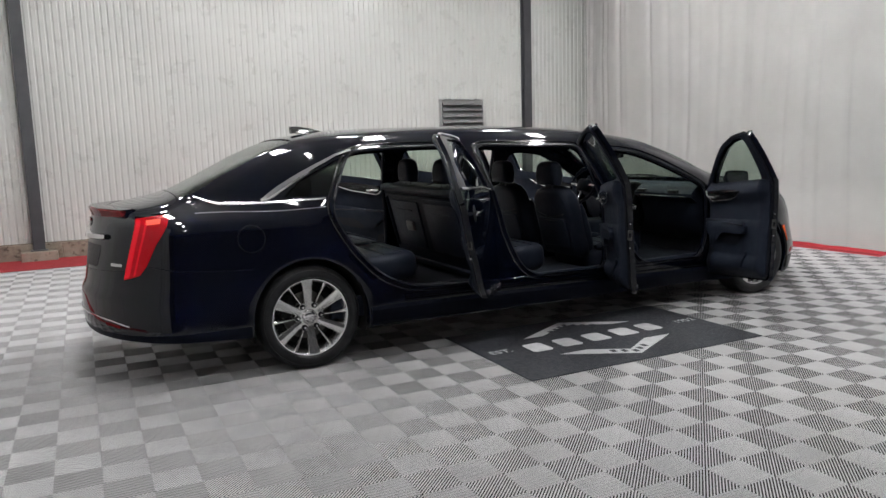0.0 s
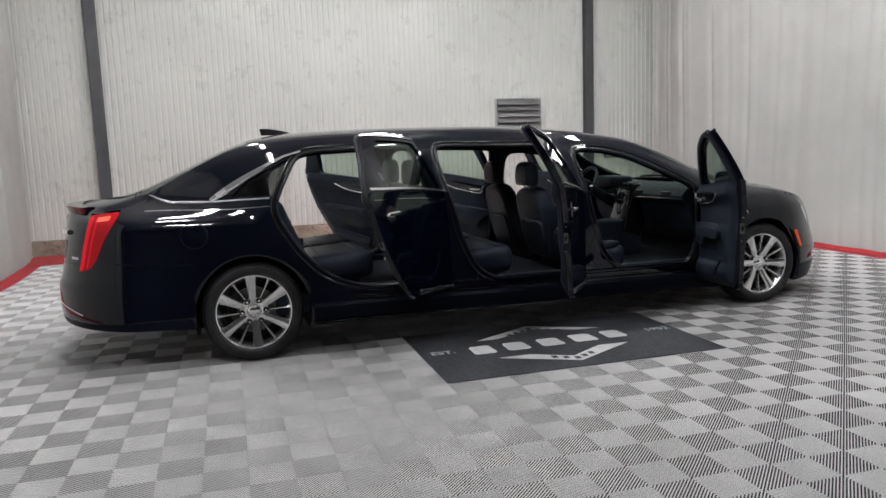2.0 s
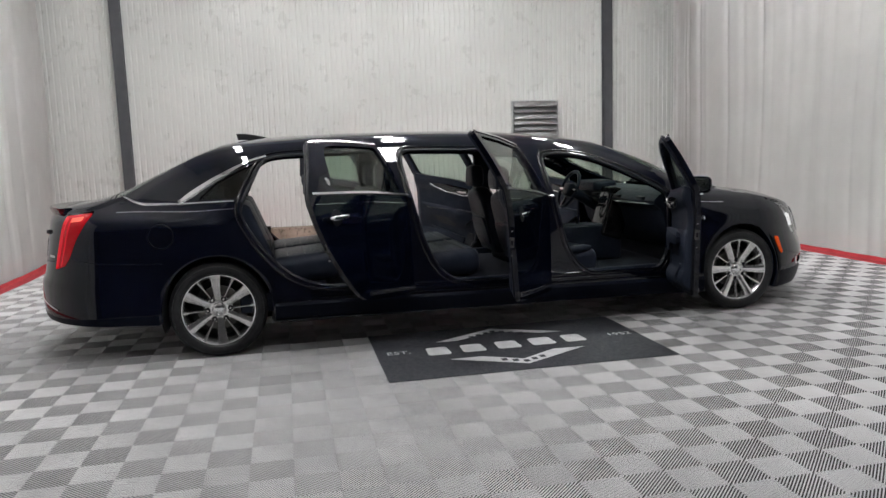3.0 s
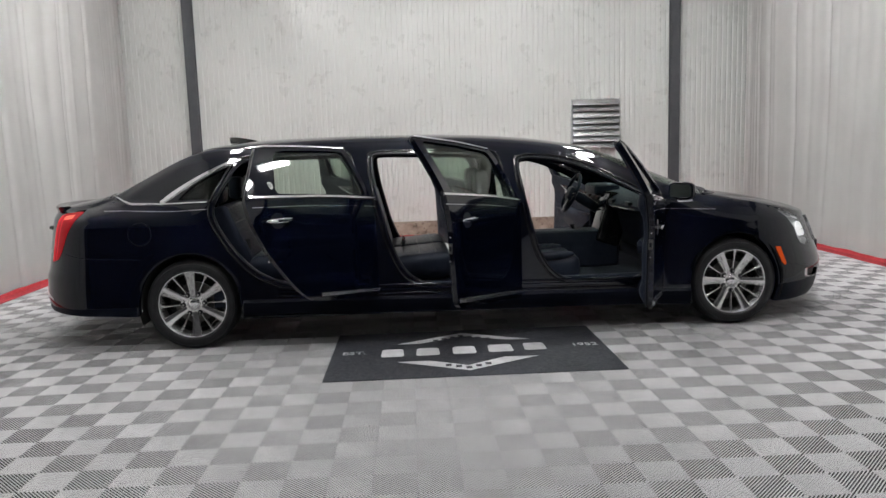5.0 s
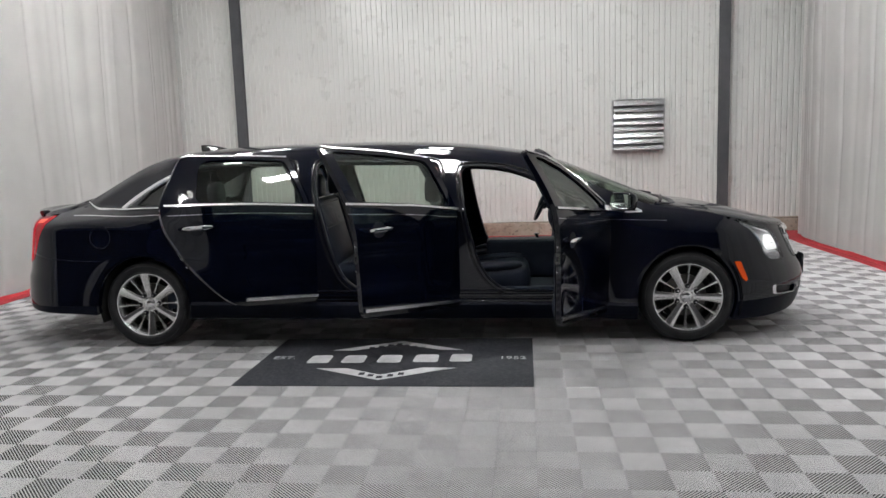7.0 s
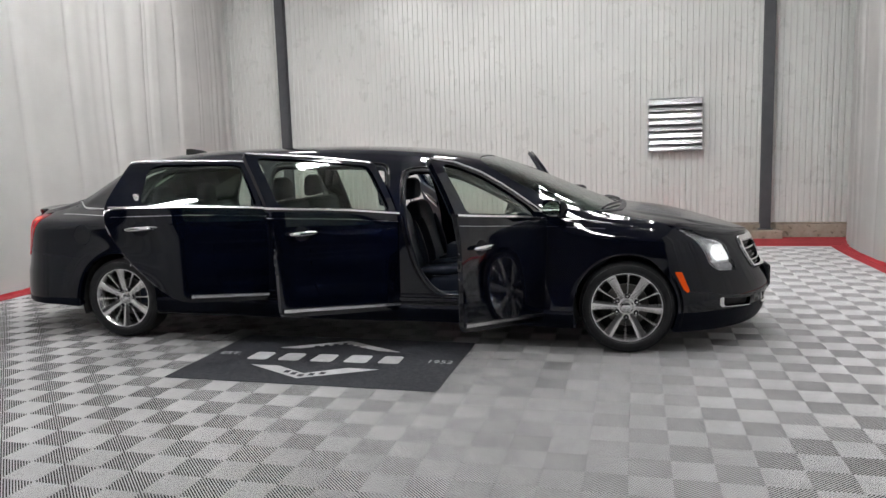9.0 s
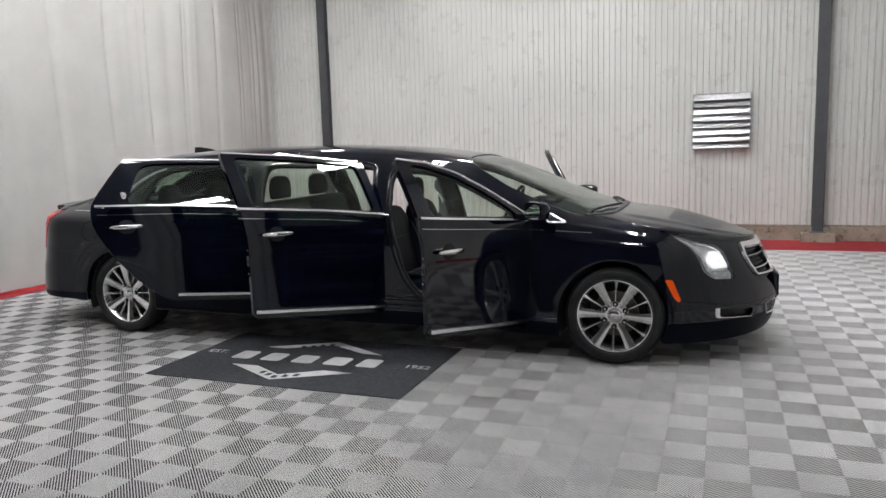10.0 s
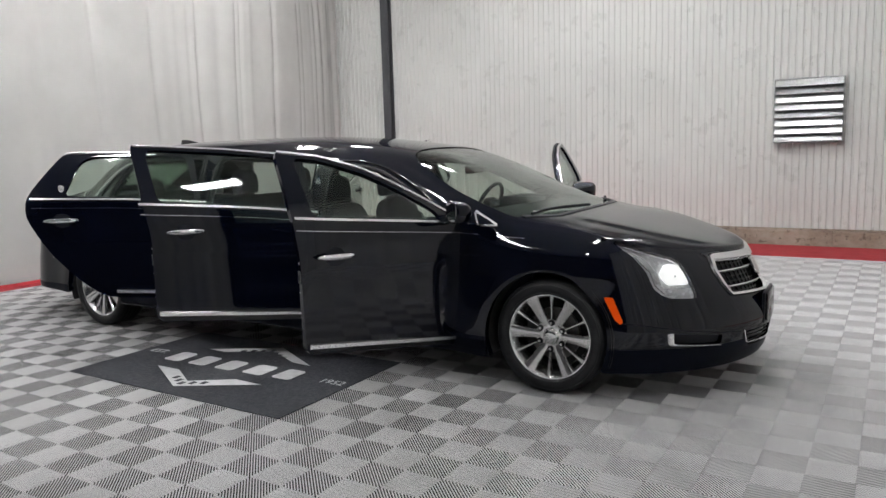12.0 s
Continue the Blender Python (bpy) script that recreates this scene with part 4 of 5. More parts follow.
# ---- glazing, chrome and fittings of the shell ----
for mir in (False, True):
    V, F = sheet(side_surface, lambda s, w: inside(QUARTER_WINDOW, s, w) + 0.006, -0.2, 0.4, 1.1, 1.5, 0.02, 0.004, -0.01)
    piece("quarter_window", V, F, PRIVACY, body, "dark tinted quarter window", mir)
    V, F = ribbon(side_surface, along([(-0.235, 1.118), (-0.118, 1.195), (0.013, 1.272), (0.143, 1.338), (0.284, 1.403), (0.40, 1.432)], 24), np.interp(np.linspace(0, 1, 24), [0, 0.15, 0.6, 1], [0.03, 0.05, 0.032, 0.018]), 0.012)
    piece("pillar_strip", V, F, CHROME, body, "bright chrome window surround", mir)
    V, F = ribbon(side_surface, along([(-0.635, 1.168), (-0.57, 1.138), (-0.49, 1.115), (-0.23, 1.109), (0.155, 1.124)], 30), 0.013, 0.008)
    piece("belt_strip", V, F, BRIGHT_TRIM, body, "", mir)
    us = np.linspace(-0.66, 0.15, 24)
    V, F = ribbon(side_surface, np.stack([us, belt(us) - 0.052], 1), 0.006, 0.0015)
    piece("pinstripe", V, F, CHROME, body, "", mir)
    us = np.linspace(3.66, 4.10, 20)
    V, F = ribbon(side_surface, np.stack([us, belt(us) - 0.055], 1), 0.005, 0.0015)
    piece("pinstripe", V, F, CHROME, body, "", mir)
    V, F = sheet(side_surface, lambda s, w: 0.001 * (1 - np.abs(np.hypot(s + 0.355, w - 0.90) - 0.086) / 0.0035), -0.48, -0.23, 0.78, 1.02, 0.004, 0.002, 0.0012)
    if not mir:
        piece("fuel_flap", V, F, SEAL, body, "round fuel flap seam", mir)
    V, F = ribbon(side_surface, along([(3.752, 1.083), (3.92, 1.000), (3.795, 1.001), (3.752, 1.075)], 30), 0.015, 0.008)
    piece("corner_trim", V, F, BRIGHT_TRIM, body, "chrome trim at the windscreen foot", mir)
    # lower rocker panel and sill plates
    V, F = ribbon(side_surface, along([(0.40, 0.315), (3.87, 0.265)], 60), 0.14, 0.014)
    piece("rocker_panel", V, F, ROCKER, body, "", mir)
    for dz, wd, pr in ((0.405, 0.03, 0.012),):
        V, F = ribbon(side_surface, along([(0.66, dz + 0.022), (3.60, dz - 0.022)], 60), wd, pr)
        piece("sill_moulding", V, F, BLACK_PAINT, body, "", mir)
    for dz in (0.375, 0.44):
        q = along([(0.66, dz + 0.022), (3.60, dz - 0.022)], 40)
        P = side_surface(q[:, 0], q[:, 1]) * (1, -1 if mir else 1, 1)
        part("sill_bead", rod([tuple(x) for x in P], 0.008, 8), BLACK_PAINT, body, smooth=60)
    for a, b, z in ((0.75, 1.22, 0.462), (1.80, 2.36, 0.432), (2.90, 3.45, 0.418)):
        bm = box(a, b, -0.90, -0.80, z - 0.012, z + 0.002, 0.002)
        ob = part("sill_plate", bm, BRIGHT_TRIM, body, "brushed metal sill plate")
        if mir:
            ob.data.transform(Matrix.Diagonal((1, -1, 1, 1)))
            ob.data.flip_normals()
    # seals round the openings
    for p in APERTURES:
        pts = np.array(p)
        P = inset_surface(0.012)(pts[:, 0], pts[:, 1])
        if mir:
            P = P * (1, -1, 1)
        part("opening_seal", rod([tuple(x) for x in P], 0.014, 6, True), SEAL, body, smooth=60)
        mid = pts.mean(axis=0)
        away = pts - mid
        wide = pts + away / np.linalg.norm(away, axis=1)[:, None] * 0.032
        P = inset_surface(0.004)(wide[:, 0], np.minimum(wide[:, 1], top_edge(wide[:, 0]) - 0.02))
        if mir:
            P = P * (1, -1, 1)
        part("jamb_bead", rod([tuple(x) for x in P], 0.011, 8, True), GLOSS_BLACK, body, "gloss black door jamb edge", smooth=60)
    # lamps
    V, F = sheet(side_surface, lambda s, w: inside(TAIL_LAMP, s, w) - 0.002, -1.3, -0.6, 0.6, 1.15, 0.012, 0.004, 0.003)
    tail = piece("tail_lamp", V, F, RED_LENS, car, "tall red tail lamp, lit", mir)
    for name, mat_, label, poly in TAIL_GUIDES:
        V, F = sheet(side_surface, lambda s, w: inside(poly, s, w), -1.3, -0.8, 0.66, 1.1, 0.006, 0.003, 0.0062)
        piece(name, V, F, mat_, tail, label, mir)
    V, F = sheet(side_surface, lambda s, w: inside(SIDE_LAMP, s, w), 4.55, 4.75, 0.44, 0.64, 0.008, 0.006, 0.006)
    piece("side_marker", V, F, AMBER, car, "amber side marker lamp", mir)
    V, F = sheet(side_surface, lambda s, w: inside(HEADLAMP, s, w) + 0.004, 4.4, 5.3, 0.5, 0.95, 0.012, 0.05, -0.035)
    lamp = piece("headlamp", V, F, LAMP_BOWL, car, "clear swept-back headlamp, lit", mir)
    V, F = sheet(side_surface, lambda s, w: inside(HEADLAMP, s, w) - 0.001, 4.4, 5.3, 0.5, 0.95, 0.012, 0.004, 0.002)
    piece("lens", V, F, LENS, lamp, "clear lens", mir).visible_shadow = False
    for name, mat_, label, depth, poly in LAMP_INSIDES:
        V, F = sheet(side_surface, lambda s, w: inside(poly, s, w), 4.55, 5.2, 0.55, 0.96, 0.008, 0.012, depth)
        piece(name, V, F, mat_, lamp, label, mir)
    for line, wd in (([(4.66, 0.916), (4.80, 0.888), (4.94, 0.842), (5.04, 0.812), (5.082, 0.782)], 0.010), ([(4.74, 0.893), (4.84, 0.836), (4.905, 0.755), (4.92, 0.668), (4.955, 0.628)], 0.007), ([(4.96, 0.652), (5.115, 0.648)], 0.006)):
        piece("running_light", *ribbon(side_surface, along(line, 24), wd, 0.004, -0.012), CHROME, lamp, "", mir)
    # front lower corner: dark recess with a bright strip
    V, F = sheet(side_surface, lambda s, w: inside(FOG, s, w) + 0.004, 4.85, 5.4, 0.25, 0.45, 0.012, 0.004, -0.03)
    piece("fog_recess", V, F, SEAL, body, "", mir)
    V, F = ribbon(side_surface, along([(4.952, 0.405), (4.962, 0.342), (5.0, 0.334), (5.237, 0.312)], 30), np.interp(np.linspace(0, 1, 30), [0, 0.18, 0.26, 1], [0.038, 0.038, 0.011, 0.009]), 0.008, -0.001)
    piece("fog_strip", V, F, BRIGHT_ALLOY, body, "", mir)
    # rear bumper: bright lower strip and reflector
    V, F = ribbon(side_surface, along([(-1.19, 0.404), (-1.33, 0.431), (-1.5, 0.445), (-1.84, 0.44)], 30), 0.012, 0.006)
    piece("bumper_strip", V, F, CHROME, body, "", mir)
    V, F = ribbon(side_surface, along([(-1.272, 0.396), (-1.396, 0.408)], 10), 0.024, 0.003)
    piece("reflector", V, F, RED_DULL, body, "red bumper reflector", mir)

    # added dull skins low on both bumpers, dark where gloss would mirror the floor
    for a, b, cut in ((4.55, SF + CAP_F, LOWER_GRILLE), (SR - CAP_R, -0.40, FOG)):
        top = 0.315 if a > 0 else 0.352
        V, F = sheet(side_surface, lambda s, w: np.minimum(np.minimum(np.minimum(w - body_bottom(s) + 0.002, top - w), -inside(cut, s, w) - 0.004), np.minimum(np.hypot(s, (w - TYRE_R) * 0.97), np.hypot(s - WHEELBASE, (w - TYRE_R) * 0.97)) - 0.384), a, b, 0.15, 0.36, 0.02, 0.004, 0.0025)
        piece("bumper_lip", V, F, ROCKER, body, "dull black skin added to keep the bumper bottom dark", mir)

# grille: frame, bars, badge; both halves in one
def both(name, VF, material, parent, label="", smooth=35):
    V, F = VF
    n = len(V)
    return piece(name, np.concatenate([V, V * (1, -1, 1)]), list(F) + [tuple(x + n for x in reversed(f)) for f in F], material, parent, label, smooth=smooth)


grille = both("grille", sheet(side_surface, lambda s, w: inside(GRILLE, s, w) + 0.005, 5.2, SF + CAP_F, 0.45, 0.85, 0.015, 0.01, -0.05), SEAL, car, "black grille in a wide chrome frame")
both("grille_frame", ribbon(side_surface, along([(5.77, 0.784), (5.298, 0.804), (5.288, 0.735), (5.315, 0.65), (5.348, 0.588), (5.77, 0.565)], 60), np.interp(np.linspace(0, 1, 60), [0, 0.38, 0.5, 0.62, 1], [0.062, 0.05, 0.026, 0.022, 0.024]), 0.016), BRIGHT_TRIM, grille, "chrome frame")
for z, a in ((0.718, 5.295), (0.628, 5.335)):
    both("grille_bar", ribbon(side_surface, along([(a, z), (5.77, z - 0.004)], 16), 0.022, 0.008, -0.020), GLOSS_BLACK, grille)
    both("bar_edge", ribbon(side_surface, along([(a, z + 0.004), (5.77, z)], 16), 0.012, 0.006, -0.008), BRIGHT_TRIM, grille, "bright bar edge")
for z, a in ((0.757, 5.30), (0.688, 5.31), (0.658, 5.33), (0.60, 5.36)):
    both("grille_bar", ribbon(side_surface, along([(a, z), (5.77, z - 0.003)], 16), 0.008, 0.006, -0.028), GLOSS_BLACK, grille)
for i in range(9):
    a = 5.365 + i * 0.045
    for mir in (False, True):
        piece("grille_slat", *ribbon(side_surface, along([(a - 0.02, 0.775), (a, 0.58)], 12), 0.012, 0.005, -0.03), GLOSS_BLACK, grille, mirror=mir)
both("badge", sheet(side_surface, lambda s, w: inside(rounded([(5.69, 0.70), (5.715, 0.66), (5.78, 0.645), (5.78, 0.765), (5.70, 0.755)], 1, 0.01), s, w), 5.6, SF + CAP_F, 0.58, 0.78, 0.008, 0.012, 0.012), BRIGHT_ALLOY, grille, "plain silver crest shape")
both("lower_grille", sheet(side_surface, lambda s, w: inside(LOWER_GRILLE, s, w) + 0.004, 5.3, SF + CAP_F, 0.2, 0.42, 0.015, 0.006, -0.03), SEAL, body)
for z in (0.30, 0.325, 0.348):
    both("lower_bar", ribbon(side_surface, along([(5.43, z), (5.77, z - 0.006)], 12), 0.008, 0.004, -0.012), GLOSS_BLACK, body)
both("lower_strip", ribbon(side_surface, along([(5.385, 0.375), (5.43, 0.292), (5.77, 0.268)], 20), 0.012, 0.006), CHROME, body)
plate = part("front_plate", box(5.352, 5.366, -0.155, 0.155, 0.395, 0.555, 0.004), GLOSS_BLACK, car, "dark plate holder on the front bumper", smooth=30)
part("plate_rim", box(5.335, 5.3515, -0.172, 0.172, 0.38, 0.565, 0.004), SEAL, plate, smooth=30)
part("plate_bar", box(5.3655, 5.368, -0.11, 0.11, 0.455, 0.50, 0.001), BRAKE, plate)

# seams of the bumpers and the boot lid
for mir in (False, True):
    piece("bumper_seam", *ribbon(side_surface, along([(4.715, 0.467), (4.843, 0.452), (4.982, 0.422), (5.231, 0.383), (5.372, 0.372)], 30), 0.007, 0.001), SEAL, body, mirror=mir)
both("boot_seam", ribbon(side_surface, along([(-1.24, 0.742), (-1.38, 0.735), (-1.55, 0.724), (-1.84, 0.71)], 24), 0.007, 0.001), SEAL, body)
for mir in (False, True):
    piece("bumper_seam", *ribbon(side_surface, along([(-0.36, 0.708), (-0.577, 0.718), (-0.797, 0.735), (-0.90, 0.748), (-1.06, 0.775)], 24), 0.005, 0.001), SEAL, body, mirror=mir)
# tail: chrome bar, badge, flat dark patch as plate recess shade, spoiler lip, fin aerial
both("boot_bar", ribbon(side_surface, along([(-1.43, 0.942), (-1.85, 0.925)], 24), np.interp(np.linspace(0, 1, 24), [0, 0.12, 1], [0.035, 0.046, 0.05]), 0.024), CHROME, body, "chrome bar across the boot lid")
both("plate_recess", sheet(side_surface, lambda s, w: inside(rounded([(-1.50, 0.885), (-1.86, 0.88), (-1.86, 0.735), (-1.55, 0.745)], 1, 0.02), s, w), SR - CAP_R, -1.4, 0.68, 0.95, 0.015, 0.003, 0.0015), SEAL, body)
both("rear_badge", sheet(side_surface, lambda s, w: inside(rounded([(-1.76, 1.035), (-1.86, 1.045), (-1.86, 0.985), (-1.79, 0.985)]), s, w), SR - CAP_R, -1.6, 0.9, 1.06, 0.008, 0.008, 0.01), BRIGHT_ALLOY, body, "plain silver crest shape")
V, F = sheet(side_surface, lambda s, w: inside([(-1.262, 0.766), (-1.374, 0.765), (-1.374, 0.785), (-1.262, 0.783)], s, w), -1.5, -1.15, 0.7, 0.8, 0.008, 0.002, 0.003)
piece("name_bar", V, F, BRIGHT_ALLOY, body, "thin silver lettering bar")
def deck_end(y, w):
    """How far back the tail reaches at a given distance from the middle line."""
    vh = float(half_width(SR, w))
    return SR + (float(tail_at(w)) - SR) * (1 - min(1, abs(y) / vh) ** 2) ** 0.5


rings, glows = [], []
for y in np.linspace(-0.52, 0.52, 21):
    u0, zt = deck_end(y, 1.07), 1.098 + 0.012 * (1 - (y / 0.56) ** 2)
    rings.append([(u0 - 0.012, y, zt - 0.004), (u0 - 0.008, y, zt + 0.008), (u0 + 0.06, y, zt + 0.012), (u0 + 0.12, y, zt - 0.012), (u0 + 0.03, y, zt - 0.035)])
    glows.append([(u0 + 0.02, y, zt - 0.052), (u0 - 0.004, y, zt - 0.050), (u0 - 0.02, y, zt - 0.004), (u0 - 0.012, y, zt + 0.006), (u0 + 0.02, y, zt + 0.002)])
piece("spoiler", *shell_of_rings(rings), BLACK_PAINT, body, "lip spoiler on the boot lid", smooth=50)
piece("brake_light", *shell_of_rings(glows), RED_DULL, body, "dull red high brake light", smooth=30)
rings = []
for i in range(9):
    f = i / 8
    z = 1.572 + 0.052 * f
    x0, x1, h = 0.185 - 0.012 * f, 0.44 - 0.20 * f ** 1.6, 0.034 * (1 - 0.8 * f)
    rings.append([(x0, -h, z), (x0 + (x1 - x0) * 0.5, -h * 0.9, z), (x1, -h * 0.15, z), (x1, h * 0.15, z), (x0 + (x1 - x0) * 0.5, h * 0.9, z), (x0, h, z)])
piece("aerial_fin", *shell_of_rings(rings), GLOSS_BLACK, body, "black roof fin aerial", smooth=40)
# wipers lying along the foot of the windscreen
for side, a, b in ((1, (4.08, 0.24), (4.212, 0.98)), (-1, (4.075, 0.22), (4.20, 0.72))):
    pts = []
    for f in np.linspace(0, 1, 14):
        q = top_surface(np.array([a[0] + (b[0] - a[0]) * f - 0.012 * math.sin(f * math.pi)]), np.array([a[1] + (b[1] - a[1]) * f]))[0]
        pts.append((q[0], q[1] * side, q[2] + 0.013))
    part("wiper", rod(pts, 0.010, 6), SEAL, body, "black wiper", smooth=60)
for mir in (False, True):
    V, F = ribbon(top_surface, along([(4.045, 0.13), (4.15, 0.35), (4.205, 0.5), (4.232, 0.75), (4.242, 1.0)], 30), 0.05, 0.006, 0.001)
    piece("cowl", V, F, SEAL, body, "black cowl strip", mir)

# ---- wheels ----
def revolve(profile, n=56, close=True):
    """Turn a (radius, y) outline about the axle."""
    V, F = [], []
    m = len(profile)
    for i in range(n):
        a = math.tau * i / n
        V += [(r * math.cos(a), y, r * math.sin(a)) for r, y in profile]
    for i in range(n):
        for j in range(m if close else m - 1):
            k = (j + 1) % m
            F.append((i * m + j, ((i + 1) % n) * m + j, ((i + 1) % n) * m + k, i * m + k))
    return np.array(V), F


wheel = new("wheel")
wheel.parent = car
tagged(wheel, "polished alloy wheel with six wide and six slim spokes")
R, W = TYRE_R, 0.122
tp = [(0.252, -W * 0.80), (0.262, -W * 0.92), (0.275, -W * 0.99), (0.295, -W * 1.03), (0.315, -W * 1.01), (R - 0.016, -W * 0.93), (R - 0.006, -W * 0.83), (R - 0.001, -W * 0.68), (R, -W * 0.3)]
tp = tp + [(r, -y) for r, y in reversed(tp)]
V, F = revolve(tp, 72)
tyre = piece("tyre", V, F, RUBBER, wheel, "black rubber tyre", smooth=40)
for r in (0.270, 0.318):
    V, F = revolve([(r - 0.003, -W * 0.95), (r - 0.001, -W * (1.0 if r < 0.3 else 1.022)), (r + 0.001, -W * (1.0 if r < 0.3 else 1.022)), (r + 0.003, -W * 0.95)], 72)
    piece("sidewall_ring", V, F, RUBBER, tyre, smooth=50)
# dark bands on the tread, coloured as the shade in its grooves
for y in (-0.06, -0.022, 0.022, 0.06):
    V, F = revolve([(R + 0.0008, y - 0.004), (R + 0.0012, y + 0.004), (R - 0.004, y + 0.004), (R - 0.004, y - 0.004)], 56)
    piece("tread_groove", V, F, UNDER, tyre)
V, F = revolve([(0.2575, -0.107), (0.260, -0.099), (0.252, -0.094), (0.240, -0.060), (0.236, 0.09), (0.205, 0.09), (0.208, 0.02), (0.231, -0.070), (0.244, -0.096), (0.2505, -0.106)], 64)
rim = piece("rim", V, F, BRIGHT_TRIM, wheel, "polished rim", smooth=30)
for i in range(12):
    wide = i % 2 == 0
    a = math.tau * i / 12
    rs = np.linspace(0.040 if wide else 0.095, 0.252, 12)
    hw = np.interp(rs, [0.04, 0.10, 0.20, 0.252], [0.024, 0.0265, 0.034, 0.041] if wide else [0.008, 0.008, 0.0105, 0.017])
    dy = np.interp(rs, [0.05, 0.1, 0.2, 0.252], [-0.066, -0.077, -0.094, -0.103]) + (0 if wide else 0.008)
    crown = 0.0025 if wide else 0.006
    rings = []
    for r, h, y in zip(rs, hw, dy):
        pr = [(-h * 0.9, y + 0.036), (-h, y + 0.008), (-h * 0.86, y + 0.001), (-h * 0.4, y - crown * 0.85), (0, y - crown), (h * 0.4, y - crown * 0.85), (h * 0.86, y + 0.001), (h, y + 0.008), (h * 0.9, y + 0.036)]
        rings.append([(r * math.cos(a) - x * math.sin(a), yy, r * math.sin(a) + x * math.cos(a)) for x, yy in pr])
    piece("spoke", *shell_of_rings(rings), BRIGHT_ALLOY, wheel, smooth=30)
V, F = revolve([(0.0, -0.079), (0.044, -0.079), (0.050, -0.072), (0.098, -0.068), (0.104, -0.055), (0.104, -0.03), (0.0, -0.03)], 36)
piece("hub", V, F, BRIGHT_ALLOY, wheel, smooth=30)
V, F = revolve([(0.0, -0.088), (0.022, -0.087), (0.036, -0.084), (0.042, -0.078), (0.0, -0.078)], 28)
piece("hub_cap", V, F, CHROME, wheel, "plain silver hub cap", smooth=40)
for i in range(6):
    a = math.tau * (i + 0.5) / 6
    V, F = revolve([(0.0, -0.090), (0.006, -0.090), (0.0105, -0.084), (0.0115, -0.060), (0.0, -0.060)], 6)
    piece("lug_nut", V + np.array([0.080 * math.cos(a), 0, 0.080 * math.sin(a)]), F, CHROME, wheel, smooth=25)
    V, F = revolve([(0.0, -0.0745), (0.0185, -0.0745), (0.0185, -0.058), (0.0, -0.058)], 14)
    piece("lug_seat", V + np.array([0.080 * math.cos(a), 0, 0.080 * math.sin(a)]), F, SEAL, wheel, smooth=25)
V, F = revolve([(0.075, -0.012), (0.16, -0.012), (0.16, 0.016), (0.075, 0.016)], 40)
piece("brake_disc", V, F, BRAKE, wheel, "grey brake disc", smooth=30)
part("caliper", box(-0.175, -0.105, -0.035, 0.04, -0.075, 0.075, 0.012), UNDER, wheel, smooth=40)
V, F = revolve([(0.0, 0.03), (0.204, 0.03), (0.204, 0.06), (0.0, 0.06)], 32)
piece("backing_plate", V, F, UNDER, wheel, smooth=30)
TRACK = 0.775
wheel.matrix_basis = pose(0, -TRACK, TYRE_R, 0, 27, 0)
copy_thing(wheel, pose(WHEELBASE, -TRACK, TYRE_R, 0, 3, 0))
copy_thing(wheel, pose(0, TRACK, TYRE_R, 0, 17, 180))
copy_thing(wheel, pose(WHEELBASE, TRACK, TYRE_R, 0, 3, 180))

# wheel housings and underside
for u in (0.0, WHEELBASE):
    for side in (-1, 1):
        rings = []
        for y in (0.56, 0.90):
            rings.append([(u + 0.387 * math.cos(a), side * y, TYRE_R + 0.387 * math.sin(a) * 1.03) for a in np.linspace(-0.35, math.pi + 0.35, 30)])
        V = np.array(rings[0] + rings[1])
        F = [(i, i + 1, 31 + i, 30 + i) for i in range(29)]
        V2 = np.concatenate([V, V + (V - np.array([u, 0, TYRE_R])) * (0.03, 0, 0.03)])
        piece("arch_liner", V2, F + [tuple(x + 60 for x in reversed(f)) for f in F], UNDER, body, smooth=60)
        part("arch_back", box(u - 0.40, u + 0.40, side * 0.555 - 0.005, side * 0.555 + 0.005, 0.2, 0.80), UNDER, body)
part("underside", box(0.42, 3.83, -0.84, 0.84, 0.20, 0.30, 0.02), UNDER, body)
part("underside", box(-0.98, -0.42, -0.55, 0.55, 0.30, 0.37, 0.02), UNDER, body)
part("underside", box(-0.42, 0.42, -0.55, 0.55, 0.22, 0.33, 0.02), UNDER, body)
part("underside", box(3.84, 4.67, -0.55, 0.55, 0.2, 0.33, 0.02), UNDER, body)
part("underside", box(4.67, 4.95, -0.5, 0.5, 0.2, 0.30, 0.02), UNDER, body)

# ---- cabin ----
cabin = new("cabin_floor")
cabin.parent = car
part("carpet", box(0.15, 3.85, -0.80, 0.80, 0.36, 0.385, 0.004), CARPET, cabin, "black carpet")
for y in (-1, 1):
    part("floor_side", box(0.15, 3.85, min(y * 0.79, y * 0.845), max(y * 0.79, y * 0.845), 0.30, 0.44, 0.01), TRIM, cabin)
part("bulkhead", box(-0.42, -0.36, -0.60, 0.60, 0.35, 1.12, 0.01), CARPET, cabin)
part("parcel_shelf", box(-0.66, -0.20, -0.56, 0.56, 1.10, 1.135, 0.01), CARPET, cabin)
part("firewall", box(3.84, 3.88, -0.72, 0.72, 0.38, 0.98, 0.01), CARPET, cabin)
V, F = sheet(top_surface, lambda s, t: np.minimum(t - 0.14, 0.9 + 0 * t), 0.1, 3.0, 0.0, 1.0, 0.1, 0.012, -0.04, 0.05)
both("headliner", (V, F), HEADLINER, cabin, "grey headliner", 60)


